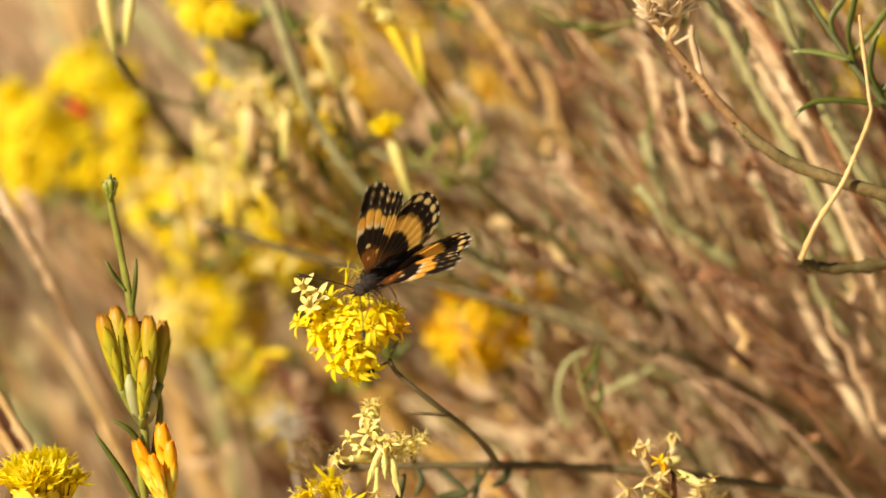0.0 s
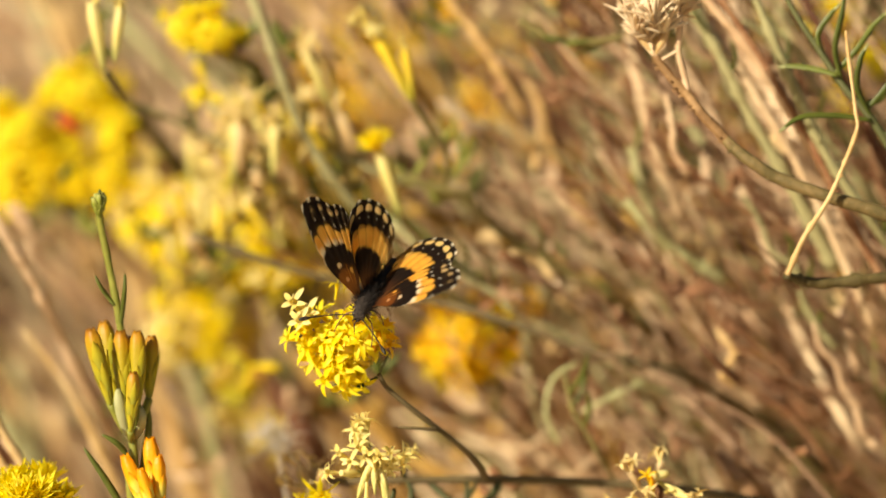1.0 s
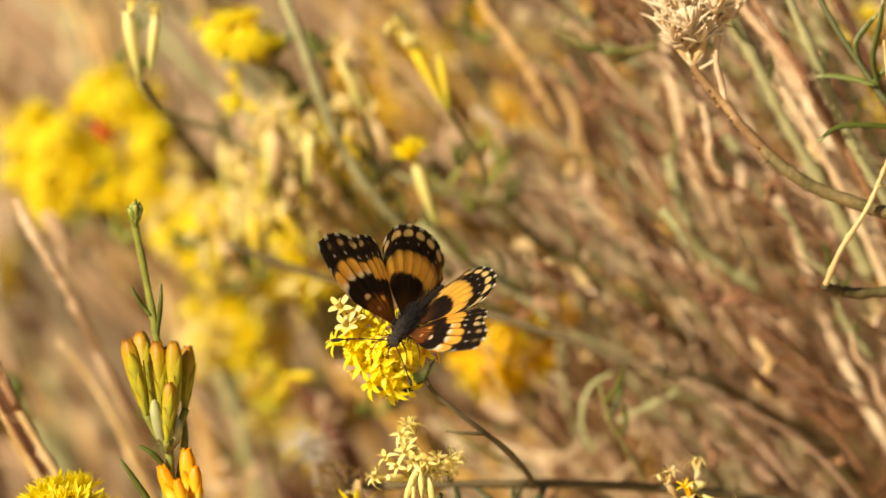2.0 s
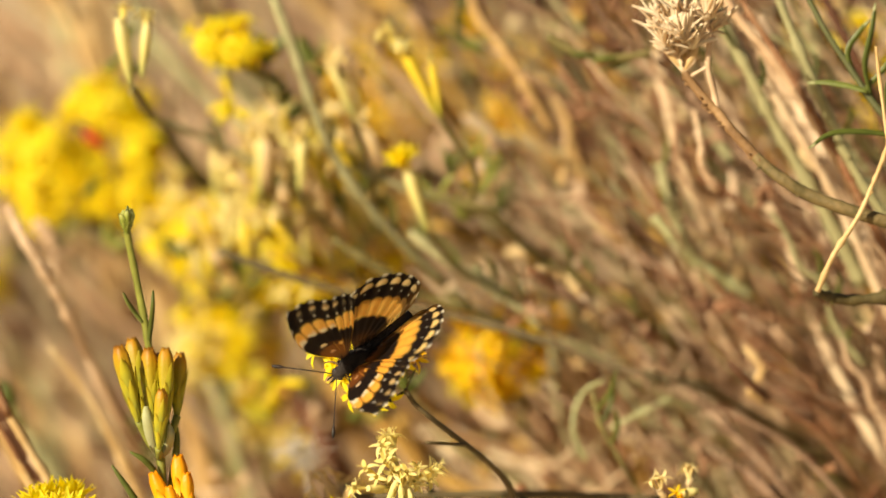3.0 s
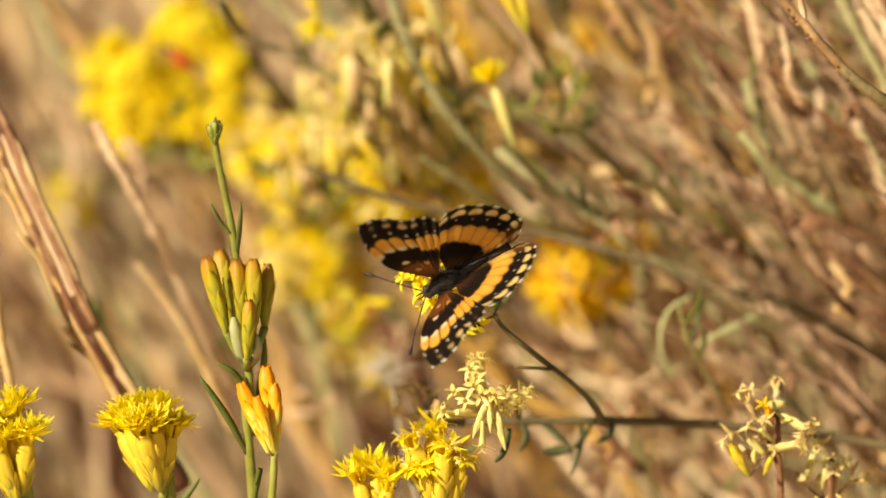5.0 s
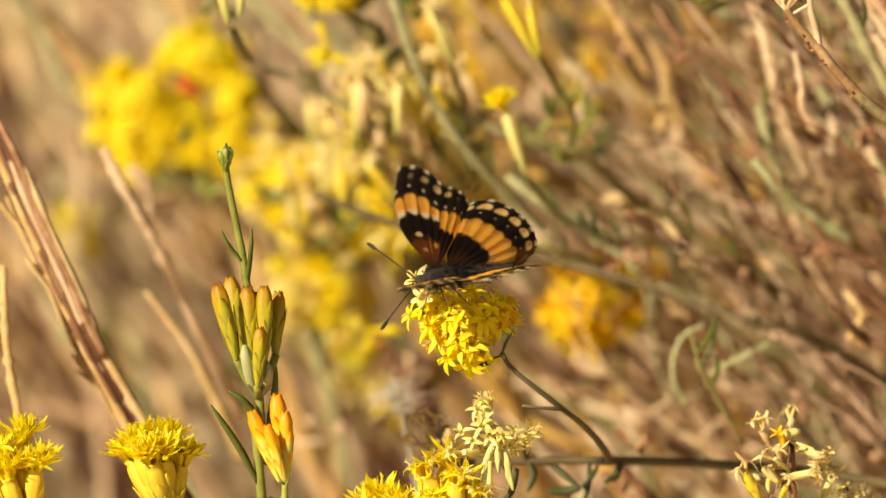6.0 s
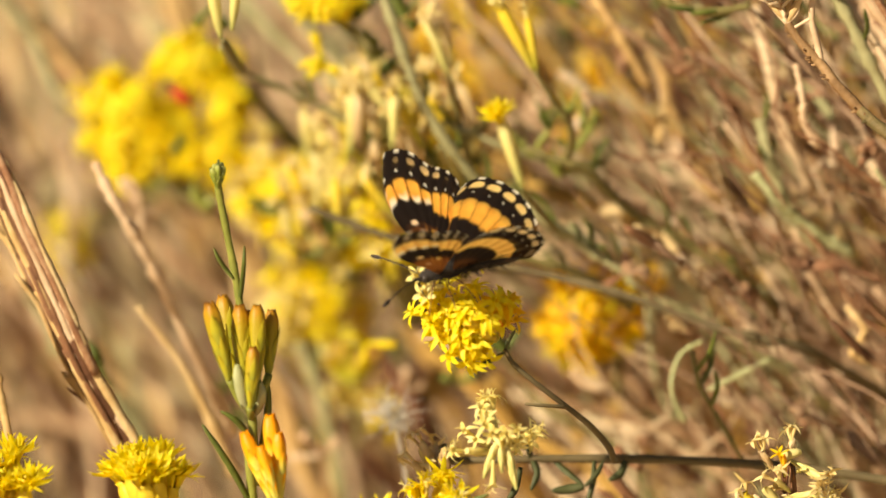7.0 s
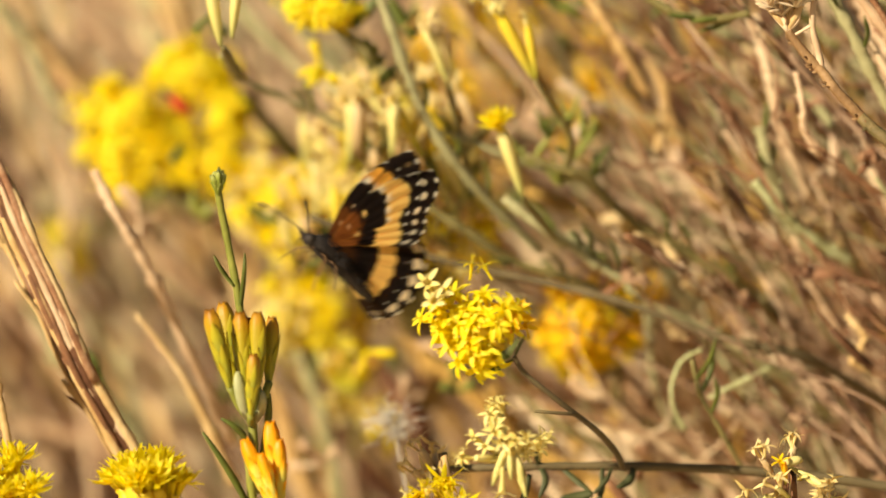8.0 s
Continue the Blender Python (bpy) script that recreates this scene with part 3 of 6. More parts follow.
stem([spot(8.6, 17.1, 120), spot(18.6, 11.1, 112), spot(29.3, 4.7, 104), spot(36.3, 2.0, 100), spot(43.9, -2.3, 98), spot(52.8, -8.0, 97), spot(63.0, -15.0, 98), spot(81.6, -28.9, 108)], 0.35, 1.15, MAUVE, "shrub_stem", "bare mauve-brown stem in the thicket", group=G, knots=4)
stem([spot(-2.4, 62.1, 95), spot(1.1, 53.1, 95), spot(3.6, 46.1, 95), spot(8.1, 40.1, 95), spot(11.6, 34.6, 95), spot(16.6, 26.1, 98)], 0.8, 1.1, TAN, "shrub_stem", "peeling tan stem with a frayed end", group=G, knots=3)
stem([spot(14.6, 36.1, 110), spot(19.1, 28.1, 110), spot(20.1, 23.6, 112), spot(23.6, 15.1, 115), spot(27.6, 8.1, 118), spot(34.6, -2.9, 125)], 0.8, 1.2, TAN, "shrub_stem", "knotted tan stem behind the thicket", group=G, knots=5)
stem([spot(19.1, 24.1, 100), spot(18.6, 19.1, 100), spot(18.1, 16.6, 100)], 0.9, 0.7, TAN, "dry_shoot", "short dry shoot hanging from a knot", group=G)
stem([spot(41.6, 30.1, 53), spot(42.8, 24.1, 53), spot(43.1, 20.1, 54), spot(45.6, 15.6, 56)], 0.5, 0.8, PINK, "dry_shoot", "bleached pinkish dead shoot", group=G, knots=3)
stem([spot(39.6, 63.1, 35), spot(45.1, 53.1, 35), spot(49.6, 46.1, 35), spot(55.6, 39.1, 36), spot(61.6, 30.1, 38), spot(67.6, 20.1, 42), spot(73.6, 9.1, 46), spot(85.6, -11.9, 52)], 0.9, 1.2, PINK, "shrub_stem", "smooth pinkish-tan stem in the thicket", group=G, knots=3)
stem([spot(36.6, 65.1, 44), spot(41.1, 56.1, 44), spot(45.6, 47.1, 44), spot(51.6, 36.1, 46), spot(56.6, 26.1, 50), spot(63.6, 14.1, 54), spot(71.6, -0.9, 60)], 0.9, 1.3, GREY_GREEN, "shrub_stem", "grey-green stem with leaf scars", group=G, knots=5)
stem([spot(50.6, 64.1, 28), spot(54.1, 56.1, 28), spot(57.6, 47.1, 28), spot(63.6, 33.1, 30), spot(69.6, 20.1, 34), spot(77.6, 8.1, 38), spot(87.6, -5.9, 48)], 0.8, 1.1, GREY_GREEN, "shrub_stem", "slim grey-green stem in the thicket", group=G, knots=4)
stem([spot(21.6, 42.1, 150), spot(27.6, 36.1, 150), spot(31.6, 29.1, 152), spot(34.6, 24.1, 156)], 1.7, 1.9, GREY_GREEN, "shrub_stem", "thick pale green stem deep in the shrub", group=G)
stem([spot(25.6, -17.9, 67), spot(22.1, -19.9, 67), spot(20.4, -23.9, 67), spot(20.6, -27.9, 68), spot(22.6, -31.9, 70)], 0.35, 0.5, LEAF_PALE, "curled_leaf", "narrow pale green leaf curled in an arc", category="leaf", group=G)
stem([spot(26.6, -26.4, 70), spot(31.6, -23.9, 70), spot(38.1, -20.7, 72)], 0.4, 0.5, LEAF_PALE, "dry_leaf", "narrow yellowish leaf on a stem", category="leaf", group=G)
stem([spot(23.6, -19.9, 50), spot(25.1, -25.9, 51), spot(28.6, -31.9, 53), spot(32.6, -38.9, 57)], 0.4, 0.5, OLIVE, "shrub_stem", "thin dark stem with a bent tip", group=G)
stem([spot(50.6, -11.9, 70), spot(53.6, -15.9, 70), spot(51.6, -19.9, 71), spot(55.6, -21.9, 73)], 0.7, 0.6, TAN, "dry_shoot", "forked tan dead shoot", group=G, knots=6)
stem([spot(35.6, 20.6, 74), spot(36.6, 16.1, 74), spot(38.1, 11.1, 76), spot(40.6, 5.1, 79), spot(45.6, -1.9, 84)], 1.3, 1.0, GREY_GREEN, "shrub_stem", "grey-green shoot with a swollen tip", group=G, knots=2)
stem([spot(34.6, 11.1, 69), spot(38.1, 7.1, 70), spot(43.6, 2.1, 74), spot(51.6, -2.9, 79)], 1.0, 1.1, LEAF_PALE, "shrub_stem", "green shoot with a yellow tip", group=G, knots=2)
stem([spot(72.6, -7.9, 70), spot(74.1, -12.9, 70), spot(75.6, -18.9, 72)], 1.0, 0.8, PINK, "dry_shoot", "pale dead shoot in the thicket", group=G, knots=3)
def slim_stems():
    rng = random.Random(77)
    for k in range(20):
        x, z, b = rng.uniform(36, 92), rng.uniform(-30, 44), rng.uniform(48, 110)
        a = radians(rng.gauss(58, 7))
        ln = rng.uniform(22, 46)
        pts = []
        for t in (-0.5, -0.33, -0.16, 0.0, 0.18, 0.34, 0.5):
            o = rng.uniform(-0.03, 0.03) * ln
            pts.append(spot(x + math.cos(a) * ln * t + o, z - math.sin(a) * ln * t + o, b + 10 * t))
        m, what = ((PINK, "bare pinkish-tan stem in the thicket"), (GREY_GREEN, "grey-green stem with small scars"), (RUST_BARK, "dry rust-brown stem with small scars"), (OLIVE, "olive stem with narrow leaves"))[k % 4]
        stem(pts, rng.uniform(0.3, 0.5), rng.uniform(0.5, 0.95), m, "slim_stem", what, group="slim stems", knots=rng.randrange(2, 6), seed=k)


slim_stems()
# dry stalks to the side of the buds
S = "dry stalks beside the buds"
def split_stalk(pts, radius, label, seed):
    """A dead stalk split lengthwise: a dark core, loose fibres and lifted bark."""
    rng = random.Random(seed)
    t = thing("dry_stalk", pts[-1], label, "stem", S)
    bm = bmesh.new()
    line = tube(bm, pts, radius * 0.75, radius, 8, 7, 0.16, rng)
    part("core", bm, BROWN, t, "dark brown inner wood")
    for k in range(7):
        a = k * 0.9 + rng.uniform(-0.2, 0.2)
        off = Vector((math.cos(a), -0.7, math.sin(a) * 0.5)) * radius * rng.uniform(0.6, 1.05) * MM
        lo, hi = rng.uniform(0, 0.3), rng.uniform(0.6, 1.0)
        run = [p + off * rng.uniform(0.85, 1.2) for p in line[int(lo * len(line)):int(hi * len(line)):5]]
        if len(run) < 3:
            continue
        bm = bmesh.new()
        tube(bm, run, rng.uniform(0.25, 0.5) * radius, rng.uniform(0.3, 0.55) * radius, 5, 4, 0.2, rng)
        part("fibre", bm, (TAN, RUST_BARK, PINK, RUST_BARK)[k % 4], t)
    for k in range(6):
        i = rng.randrange(3, len(line) - 3)
        q = (line[i - 2] - line[i + 2]).normalized()
        o = Vector((rng.choice((-1, 1)), -0.5, rng.uniform(-0.4, 0.4)))
        bm = bmesh.new()
        p = line[i] + o * radius * 0.6 * MM
        blade(bm, [p, p + q * 3 * MM + o * 0.5 * MM, p + q * rng.uniform(5, 9) * MM + o * rng.uniform(1, 2.2) * MM], rng.uniform(0.8, 1.6), n=3, tip=0.3)
        part("bark_flake", bm, (TAN, RUST_BARK)[k % 2], t)


split_stalk([spot(-101.9, 21.1, 36), spot(-97.4, 13.1, 34), spot(-92.4, 1.1, 32), spot(-86.4, -11.9, 32), spot(-81.4, -22.9, 34), spot(-75.4, -32.9, 38), spot(-71.4, -39.9, 40), spot(-64.4, -51.9, 45)], 1.9, "split dry stalk, tan fibres over brown wood", 101)
split_stalk([spot(-99.9, 13.1, 44), spot(-94.9, 1.1, 42), spot(-89.2, -10.9, 40), spot(-83.6, -22.9, 42), spot(-77.4, -33.9, 46), spot(-69.6, -47.4, 50)], 0.9, "brown dry stalk with peeling bark running along a tan one", 102)
stem([spot(-79.9, 13.1, 66), spot(-76.4, 6.1, 66), spot(-73.2, 1.1, 68), spot(-69.4, -5.9, 72), spot(-63.4, -17.9, 80), spot(-55.4, -33.9, 95)], 0.9, 1.3, PINK, "dry_stalk", "bleached straw-coloured stalk behind the buds", group=S, knots=3)
stem([spot(-72.4, -11.9, 80), spot(-65.4, -20.9, 82), spot(-60.4, -29.9, 86), spot(-55.4, -40.9, 92)], 0.3, 1.2, TAN, "dry_stalk", "soft tan stalk behind the buds", group=S)
stem([spot(-43.9, -17.9, 160), spot(-40.9, -24.9, 160), spot(-38.4, -33.9, 161), spot(-35.9, -45.9, 165)], 1.2, 1.3, GREY_GREEN, "shrub_stem", "pale green upright stem behind the buds", group=S)
stem([spot(-57.9, 33.1, 72), spot(-54.4, 29.1, 84), spot(-45.4, 25.1, 92), spot(-35.4, 20.1, 98), spot(-24.4, 11.1, 104)], 0.5, 0.8, GREY_GREEN, "shrub_stem", "olive stem of the pale pods", group=G)
stem([spot(-61.4, 34.1, 170), spot(-50.4, 23.1, 170), spot(-40.4, 11.1, 175), spot(-30.4, -3.9, 180)], 1.6, 1.8, OLIVE, "shrub_stem", "olive stem far behind the yellow flowers", group=G)
stem([spot(-97.9, -7.9, 28), spot(-97.4, -19.9, 28), spot(-96.4, -27.9, 27), spot(-94.9, -35.9, 26), spot(-93.4, -55.9, 26)], 0.7, 0.9, TAN, "dry_stalk", "thin bent straw-coloured stalk", group=S, knots=2)


stem([spot(-53.6, 36.1, 225), spot(-52.2, 31.1, 225), spot(-50.0, 23.1, 227), spot(-48.4, 14.1, 231), spot(-47.0, 4.1, 235)], 1.6, 2.1, PINK, "dry_stalk", "broad bleached stalk behind the yellow flowers", group=S)
stem([spot(-38.2, 28.1, 225), spot(-39.9, 22.1, 225), spot(-41.9, 14.1, 227), spot(-42.6, 6.1, 231)], 1.7, 2.2, PINK, "dry_stalk", "pale pinkish stalk between the yellow flowers", group=S)
stem([spot(-36.4, 3.1, 207), spot(-34.6, -4.9, 207), spot(-33.4, -10.9, 207), spot(-31.6, -18.9, 211), spot(-29.6, -30.9, 219)], 1.6, 2.3, PINK, "dry_stalk", "pale pinkish-white stalk behind the flower", group=S)


# ---- the bud sprig ----
def bud_sprig():
    rng = random.Random(5)
    foot = spot(-52.6, -51.9, 0)
    t = thing("bud_sprig", root_of(spot(-52.6, -55.9, 0), rng)[-1], "rabbitbrush sprig with orange-tipped yellow-green buds on a green stem", "plant")
    bm = bmesh.new()
    tube(bm, [spot(-59, 10.3, 0), spot(-58.6, 6.9, 1), spot(-57.2, 0.1, 2), spot(-55.3, -9.9, 3), spot(-54.4, -17.9, 4), spot(-53.4, -24.9, 3), spot(-53, -30.4, 1), spot(-52.6, -35.9, 1), spot(-52.4, -42.9, 2), spot(-52.2, -51.9, 3), *root_of(spot(-51.8, -59.9, 4), rng)], 0.62, 1.0, 8, 6, 0.10, rng)
    for a, b in ((spot(-53.2, -30.7, 1), spot(-57, -24.7, -1)), (spot(-53.2, -30.7, 1), spot(-54.4, -24.9, 0)), (spot(-53.2, -30.7, 1), spot(-52.1, -24.9, -1)), (spot(-53, -31.1, 1), spot(-50, -23.9, 0)), (spot(-53.1, -31.1, 1), spot(-53.3, -29.7, -3))):
        tube(bm, [a, a.lerp(b, 0.5) + Vector((0, 0, -0.0006)), b], 0.8, 0.75, 6, 3, 0.05, rng)
    part("stem", bm, GREEN, t, "smooth green stem")
    bm = bmesh.new()
    tube(bm, [spot(-48.4, -46.4, -3), spot(-48.6, -51.9, -3), spot(-49.4, -59.9, -1), spot(-51.8, -75.9, 4)], 0.6, 0.9, 7, 5, 0.05, rng)
    part("stem", bm, GREEN, t)
    for k, (a, b) in enumerate(((spot(-56.8, -25.1, -3), spot(-60.4, -11.7, -4)), (spot(-55.8, -24.9, 3), spot(-58.1, -10.4, 4)), (spot(-54.2, -25.9, -1), spot(-55.1, -12.1, -1)), (spot(-53.4, -24.9, 4), spot(-53.1, -13.1, 5)), (spot(-52, -25.1, -2), spot(-52.1, -12.1, -2)), (spot(-50.1, -24.7, 1), spot(-49.6, -12.9, 2)))):
        scaled("bud", BUDS[k % 3], aim(a, b, k * 1.1, (b - a).length / (14 * MM)), t)
    scaled("bud", BUDS[1], aim(spot(-53.3, -29.9, -4), spot(-52.8, -19.1, -5), 2, 0.76), t)
    for k, (dx, dz, b) in enumerate(((-1.0, 2.4, -1), (0.9, 2.5, 0), (0.0, 3.2, -1), (-0.5, 2.8, 1), (0.5, 3.0, 1))):
        scaled("green_bud", BUDS_G[k % 2], aim(spot(-58.9, 8.3, 0), spot(-58.9 + dx, 9.2 + dz, b), k, 0.33 + 0.02 * k), t, "small green bud with pale tips")
    for k, (a, b) in enumerate(((spot(-49.2, -46.4, -4), spot(-54.3, -34.1, -4)), (spot(-48.5, -46.4, -6), spot(-51.6, -36.5, -7)), (spot(-48.4, -46.4, -2), spot(-49.9, -31.1, -2)), (spot(-48.1, -46.4, -4), spot(-48.4, -34.1, -5)))):
        scaled("yellow_bud", BUDS_Y[k % 2], aim(a, b, k * 1.3, (b - a).length / (12 * MM)), t, "opening yellow bud with an orange tip")
    for pts, w, m in (((spot(-61.6, -32.7, -2), spot(-58.4, -37.4, -2), spot(-55.6, -41.9, -1), spot(-53.2, -46.4, 1)), 1.3, LEAF),
                      ((spot(-58.4, -30.3, -2), spot(-56.2, -31.6, -2), spot(-54.4, -33.4, -1), spot(-52.9, -35.9, 0)), 1.1, LEAF),
                      ((spot(-54.3, -1.7, 0), spot(-54.4, -4.9, 0), spot(-54.8, -8.9, 2), spot(-55.2, -11.9, 3)), 0.9, LEAF),
                      ((spot(-59.6, -2.1, 1), spot(-58.8, -3.9, 1), spot(-57.4, -5.9, 2), spot(-56.2, -7.4, 2)), 0.8, LEAF),
                      ((spot(-55.6, -22.2, -4), spot(-55.2, -24.9, -4), spot(-54.4, -27.9, -3), spot(-53.4, -30.7, -1)), 2.6, LEAF_PALE),
                      ((spot(-51.4, -25.4, -3), spot(-51.2, -27.4, -3), spot(-51.8, -29.4, -1), spot(-52.6, -30.9, 0)), 1.6, LEAF_PALE),
                      ((spot(-50, -25.9, 2), spot(-50.2, -29.9, 2), spot(-50.9, -34.9, 2), spot(-52, -40.9, 2)), 1.4, GREEN),
                      ((spot(-60.3, 11.9, 0), spot(-59.8, 10.9, 0), spot(-59.2, 9.6, 0)), 0.9, LEAF),
                      ((spot(-58.8, 13.3, 0), spot(-58.9, 11.6, 0), spot(-59, 9.6, 0)), 0.8, LEAF),
                      ((spot(-51.6, -51.9, 0), spot(-50.9, -48.9, -1), spot(-52.2, -55.9, 2)), 1.2, LEAF),
                      ((spot(-54.9, -54.4, 0), spot(-53.6, -55.4, 0), spot(-52.2, -57.4, 2)), 1.1, LEAF)):
        bm = bmesh.new()
        blade(bm, pts[::-1], w)
        part("leaf", bm, m, t)


bud_sprig()


# ---- open yellow flowers beside the buds ----
def open_flower(name, base, tips, seed, label, husks=HUSKS, florets=FLORETS_LONG, per=7, size=1.0, splay=0.7, stalk=GREEN, group="yellow flowers", root=True, leaves=True):
    """A knot of flower heads on one stalk."""
    rng = random.Random(seed)
    base = Vector(base)
    below = root_of(base + Vector((0.004, 0, -0.03)), rng)
    t = thing(name, below[-1] if root else base, label, "flower", group)
    bm = bmesh.new()
    tube(bm, [base, base + Vector((0.002, 0.001, -0.012)), *(below if root else [base + Vector((0.008, 0.004, -0.03))])], 0.8, 1.4, 7, 5, 0.06, rng)
    part("stem", bm, stalk, t)
    for tip in tips:
        tip = Vector(tip)
        b = base + (tip - base) * 0.12 + Vector((rng.uniform(-1, 1), rng.uniform(-1, 1), 0)) * MM
        head(t, b, tip, husks, florets, per, rng, size, splay, fine=True)
    if leaves:
        for _ in range(3):
            a = base + Vector((0.001, 0, -0.012 * rng.random()))
            e = a + Vector((rng.uniform(-8, 8), rng.uniform(-4, 3), rng.uniform(1, 6))) * MM
            bm = bmesh.new()
            blade(bm, [a, a.lerp(e, 0.5) + Vector((0, 0, -0.001)), e], 1.1)
            part("leaf", bm, LEAF, t)
    return t


open_flower("yellow_flower", spot(-68.4, -54.4, 0), [spot(-74.0, -41.4, -2), spot(-72.0, -40.3, 3), spot(-69.6, -42.4, -5), spot(-66.6, -43.4, -2), spot(-68.9, -40.3, 4), spot(-75.2, -42.6, 1), spot(-71.8, -43.0, -6)], 31, "bright yellow open flower with spiky florets on slim bracts", husks=HUSKS, florets=FLORETS_SPIKE + FLORETS_LONG[:1], per=12, size=1.0, splay=0.30)
open_flower("yellow_flower", spot(-93.4, -56.9, 0), [spot(-98.4, -41.9, -2), spot(-94.9, -39.9, 0), spot(-92.4, -43.9, -3), spot(-97.4, -45.9, -4)], 32, "bright yellow flower beside a bent straw stalk", florets=FLORETS_SPIKE, per=9)
open_flower("yellow_flower", spot(-18.4, -59.9, 0), [spot(-23.9, -45.2, -2), spot(-19.9, -42.9, 2), spot(-18.4, -46.4, -4), spot(-15.4, -48.4, -2), spot(-21.9, -49.9, -3)], 33, "yellow flower with long curled florets", florets=FLORETS_LONG[:1] + FLORETS + FLORETS_PALE[:1], per=8, splay=0.55)
open_flower("yellow_flower", spot(-30.4, -61.9, 0), [spot(-33.4, -51.4, 0), spot(-30.4, -49.9, 2), spot(-27.9, -52.4, -2)], 34, "deep yellow flower with blunt buds", husks=HUSKS, florets=FLORETS_DEEP[:1] + FLORETS_SPIKE[:2])
open_flower("wilted_flower", spot(-19.9, -42.9, 30), [spot(-23.9, -34.9, 30), spot(-25.4, -38.9, 30), spot(-20.9, -35.9, 34), spot(-22.4, -40.9, 28)], 37, "shrivelled brown flower heads", husks=HUSKS_D, florets=FLORETS_DRY, per=2, size=0.75, group="wilted flowers", stalk=TAN)


def ragged_flower(foot, fork, heads, seed, label):
    """Withered heads that point every way from one fork: (base, tip, involucres, florets, count)."""
    rng = random.Random(seed)
    below = root_of(foot + Vector((0.004, 0, -0.03)), rng)
    t = thing("wilted_flower", below[-1], label, "flower", "wilted flowers")
    bm = bmesh.new()
    tube(bm, [fork, fork.lerp(foot, 0.5) + Vector((0.0008, 0, 0)), foot, *below], 0.32, 1.0, 7, 5, 0.12, rng)
    for b, *_ in heads:
        tube(bm, [b, b.lerp(fork, 0.5) + Vector((0, 0.0005, -0.0004)), fork], 0.22, 0.34, 5, 3, 0.1, rng)
    part("stem", bm, RUST_BARK, t)
    for b, e, husks, florets, n in heads:
        head(t, b, e, husks, florets, n, rng, 0.72, 0.75, fine=True)
    for _ in range(9):
        c = fork + Vector((rng.gauss(0, 2.4), rng.gauss(-1.5, 1.5), rng.gauss(2, 2.6))) * MM
        d = Vector((rng.gauss(0, 1), rng.gauss(-0.3, 0.6), rng.gauss(0.3, 0.9))).normalized()
        bm = bmesh.new()
        blade(bm, [c, c + d * 1.5 * MM, c + d * rng.uniform(2.5, 4.0) * MM + Vector((0.0005, 0, -0.0006))], rng.uniform(0.9, 1.9), n=3, tip=0.3)
        part("bract", bm, rng.choice((PETAL_DRY, HUSK_TAN, PETAL_PALE)), t)


P_DRY = FLORETS_PALE[1:2] + FLORETS_DRY * 2
ragged_flower(spot(41.6, -56.0, 13), spot(39.4, -44.4, 12), (
    (spot(40.2, -38.6, 9), spot(45.6, -41.6, 6), HUSKS_P, P_DRY, 2), (spot(38.6, -45.6, 10), spot(44.8, -44.3, 7), HUSKS_P, P_DRY, 6),
    (spot(35.9, -50.3, 9), spot(32.2, -44.6, 8), HUSKS, FLORETS_DRY, 2), (spot(37.6, -40.4, 11), spot(35.0, -36.6, 9), HUSKS_TAN, P_DRY, 3),
    (spot(39.4, -41.6, 8), spot(39.2, -38.4, 6), BUDS_Y, FLORETS_DEEP, 1), (spot(39.2, -39.8, 13), spot(41.1, -34.6, 15), HUSKS_TAN, FLORETS_DRY, 3),
    (spot(38.4, -50.0, 8), spot(39.7, -47.0, 6), HUSKS, FLORETS_DRY, 1), (spot(40.4, -44.2, 9), spot(37.8, -42.0, 6), HUSKS_P, P_DRY, 3)),
    35, "withered cream flower heads with ragged florets")
ragged_flower(spot(50.6, -63.0, 17), spot(49.6, -54.4, 17), (
    (spot(45.6, -51.6, 15), spot(47.5, -45.4, 14), HUSKS_P, P_DRY, 4), (spot(50.8, -52.0, 16), spot(51.6, -48.2, 15), HUSKS_TAN, P_DRY, 5),
    (spot(52.4, -52.4, 17), spot(54.8, -50.3, 16), HUSKS_TAN, FLORETS_DRY, 4), (spot(48.6, -52.6, 15), spot(49.4, -49.0, 13), HUSKS_P, P_DRY, 3)),
    36, "withered pale yellow flower heads")


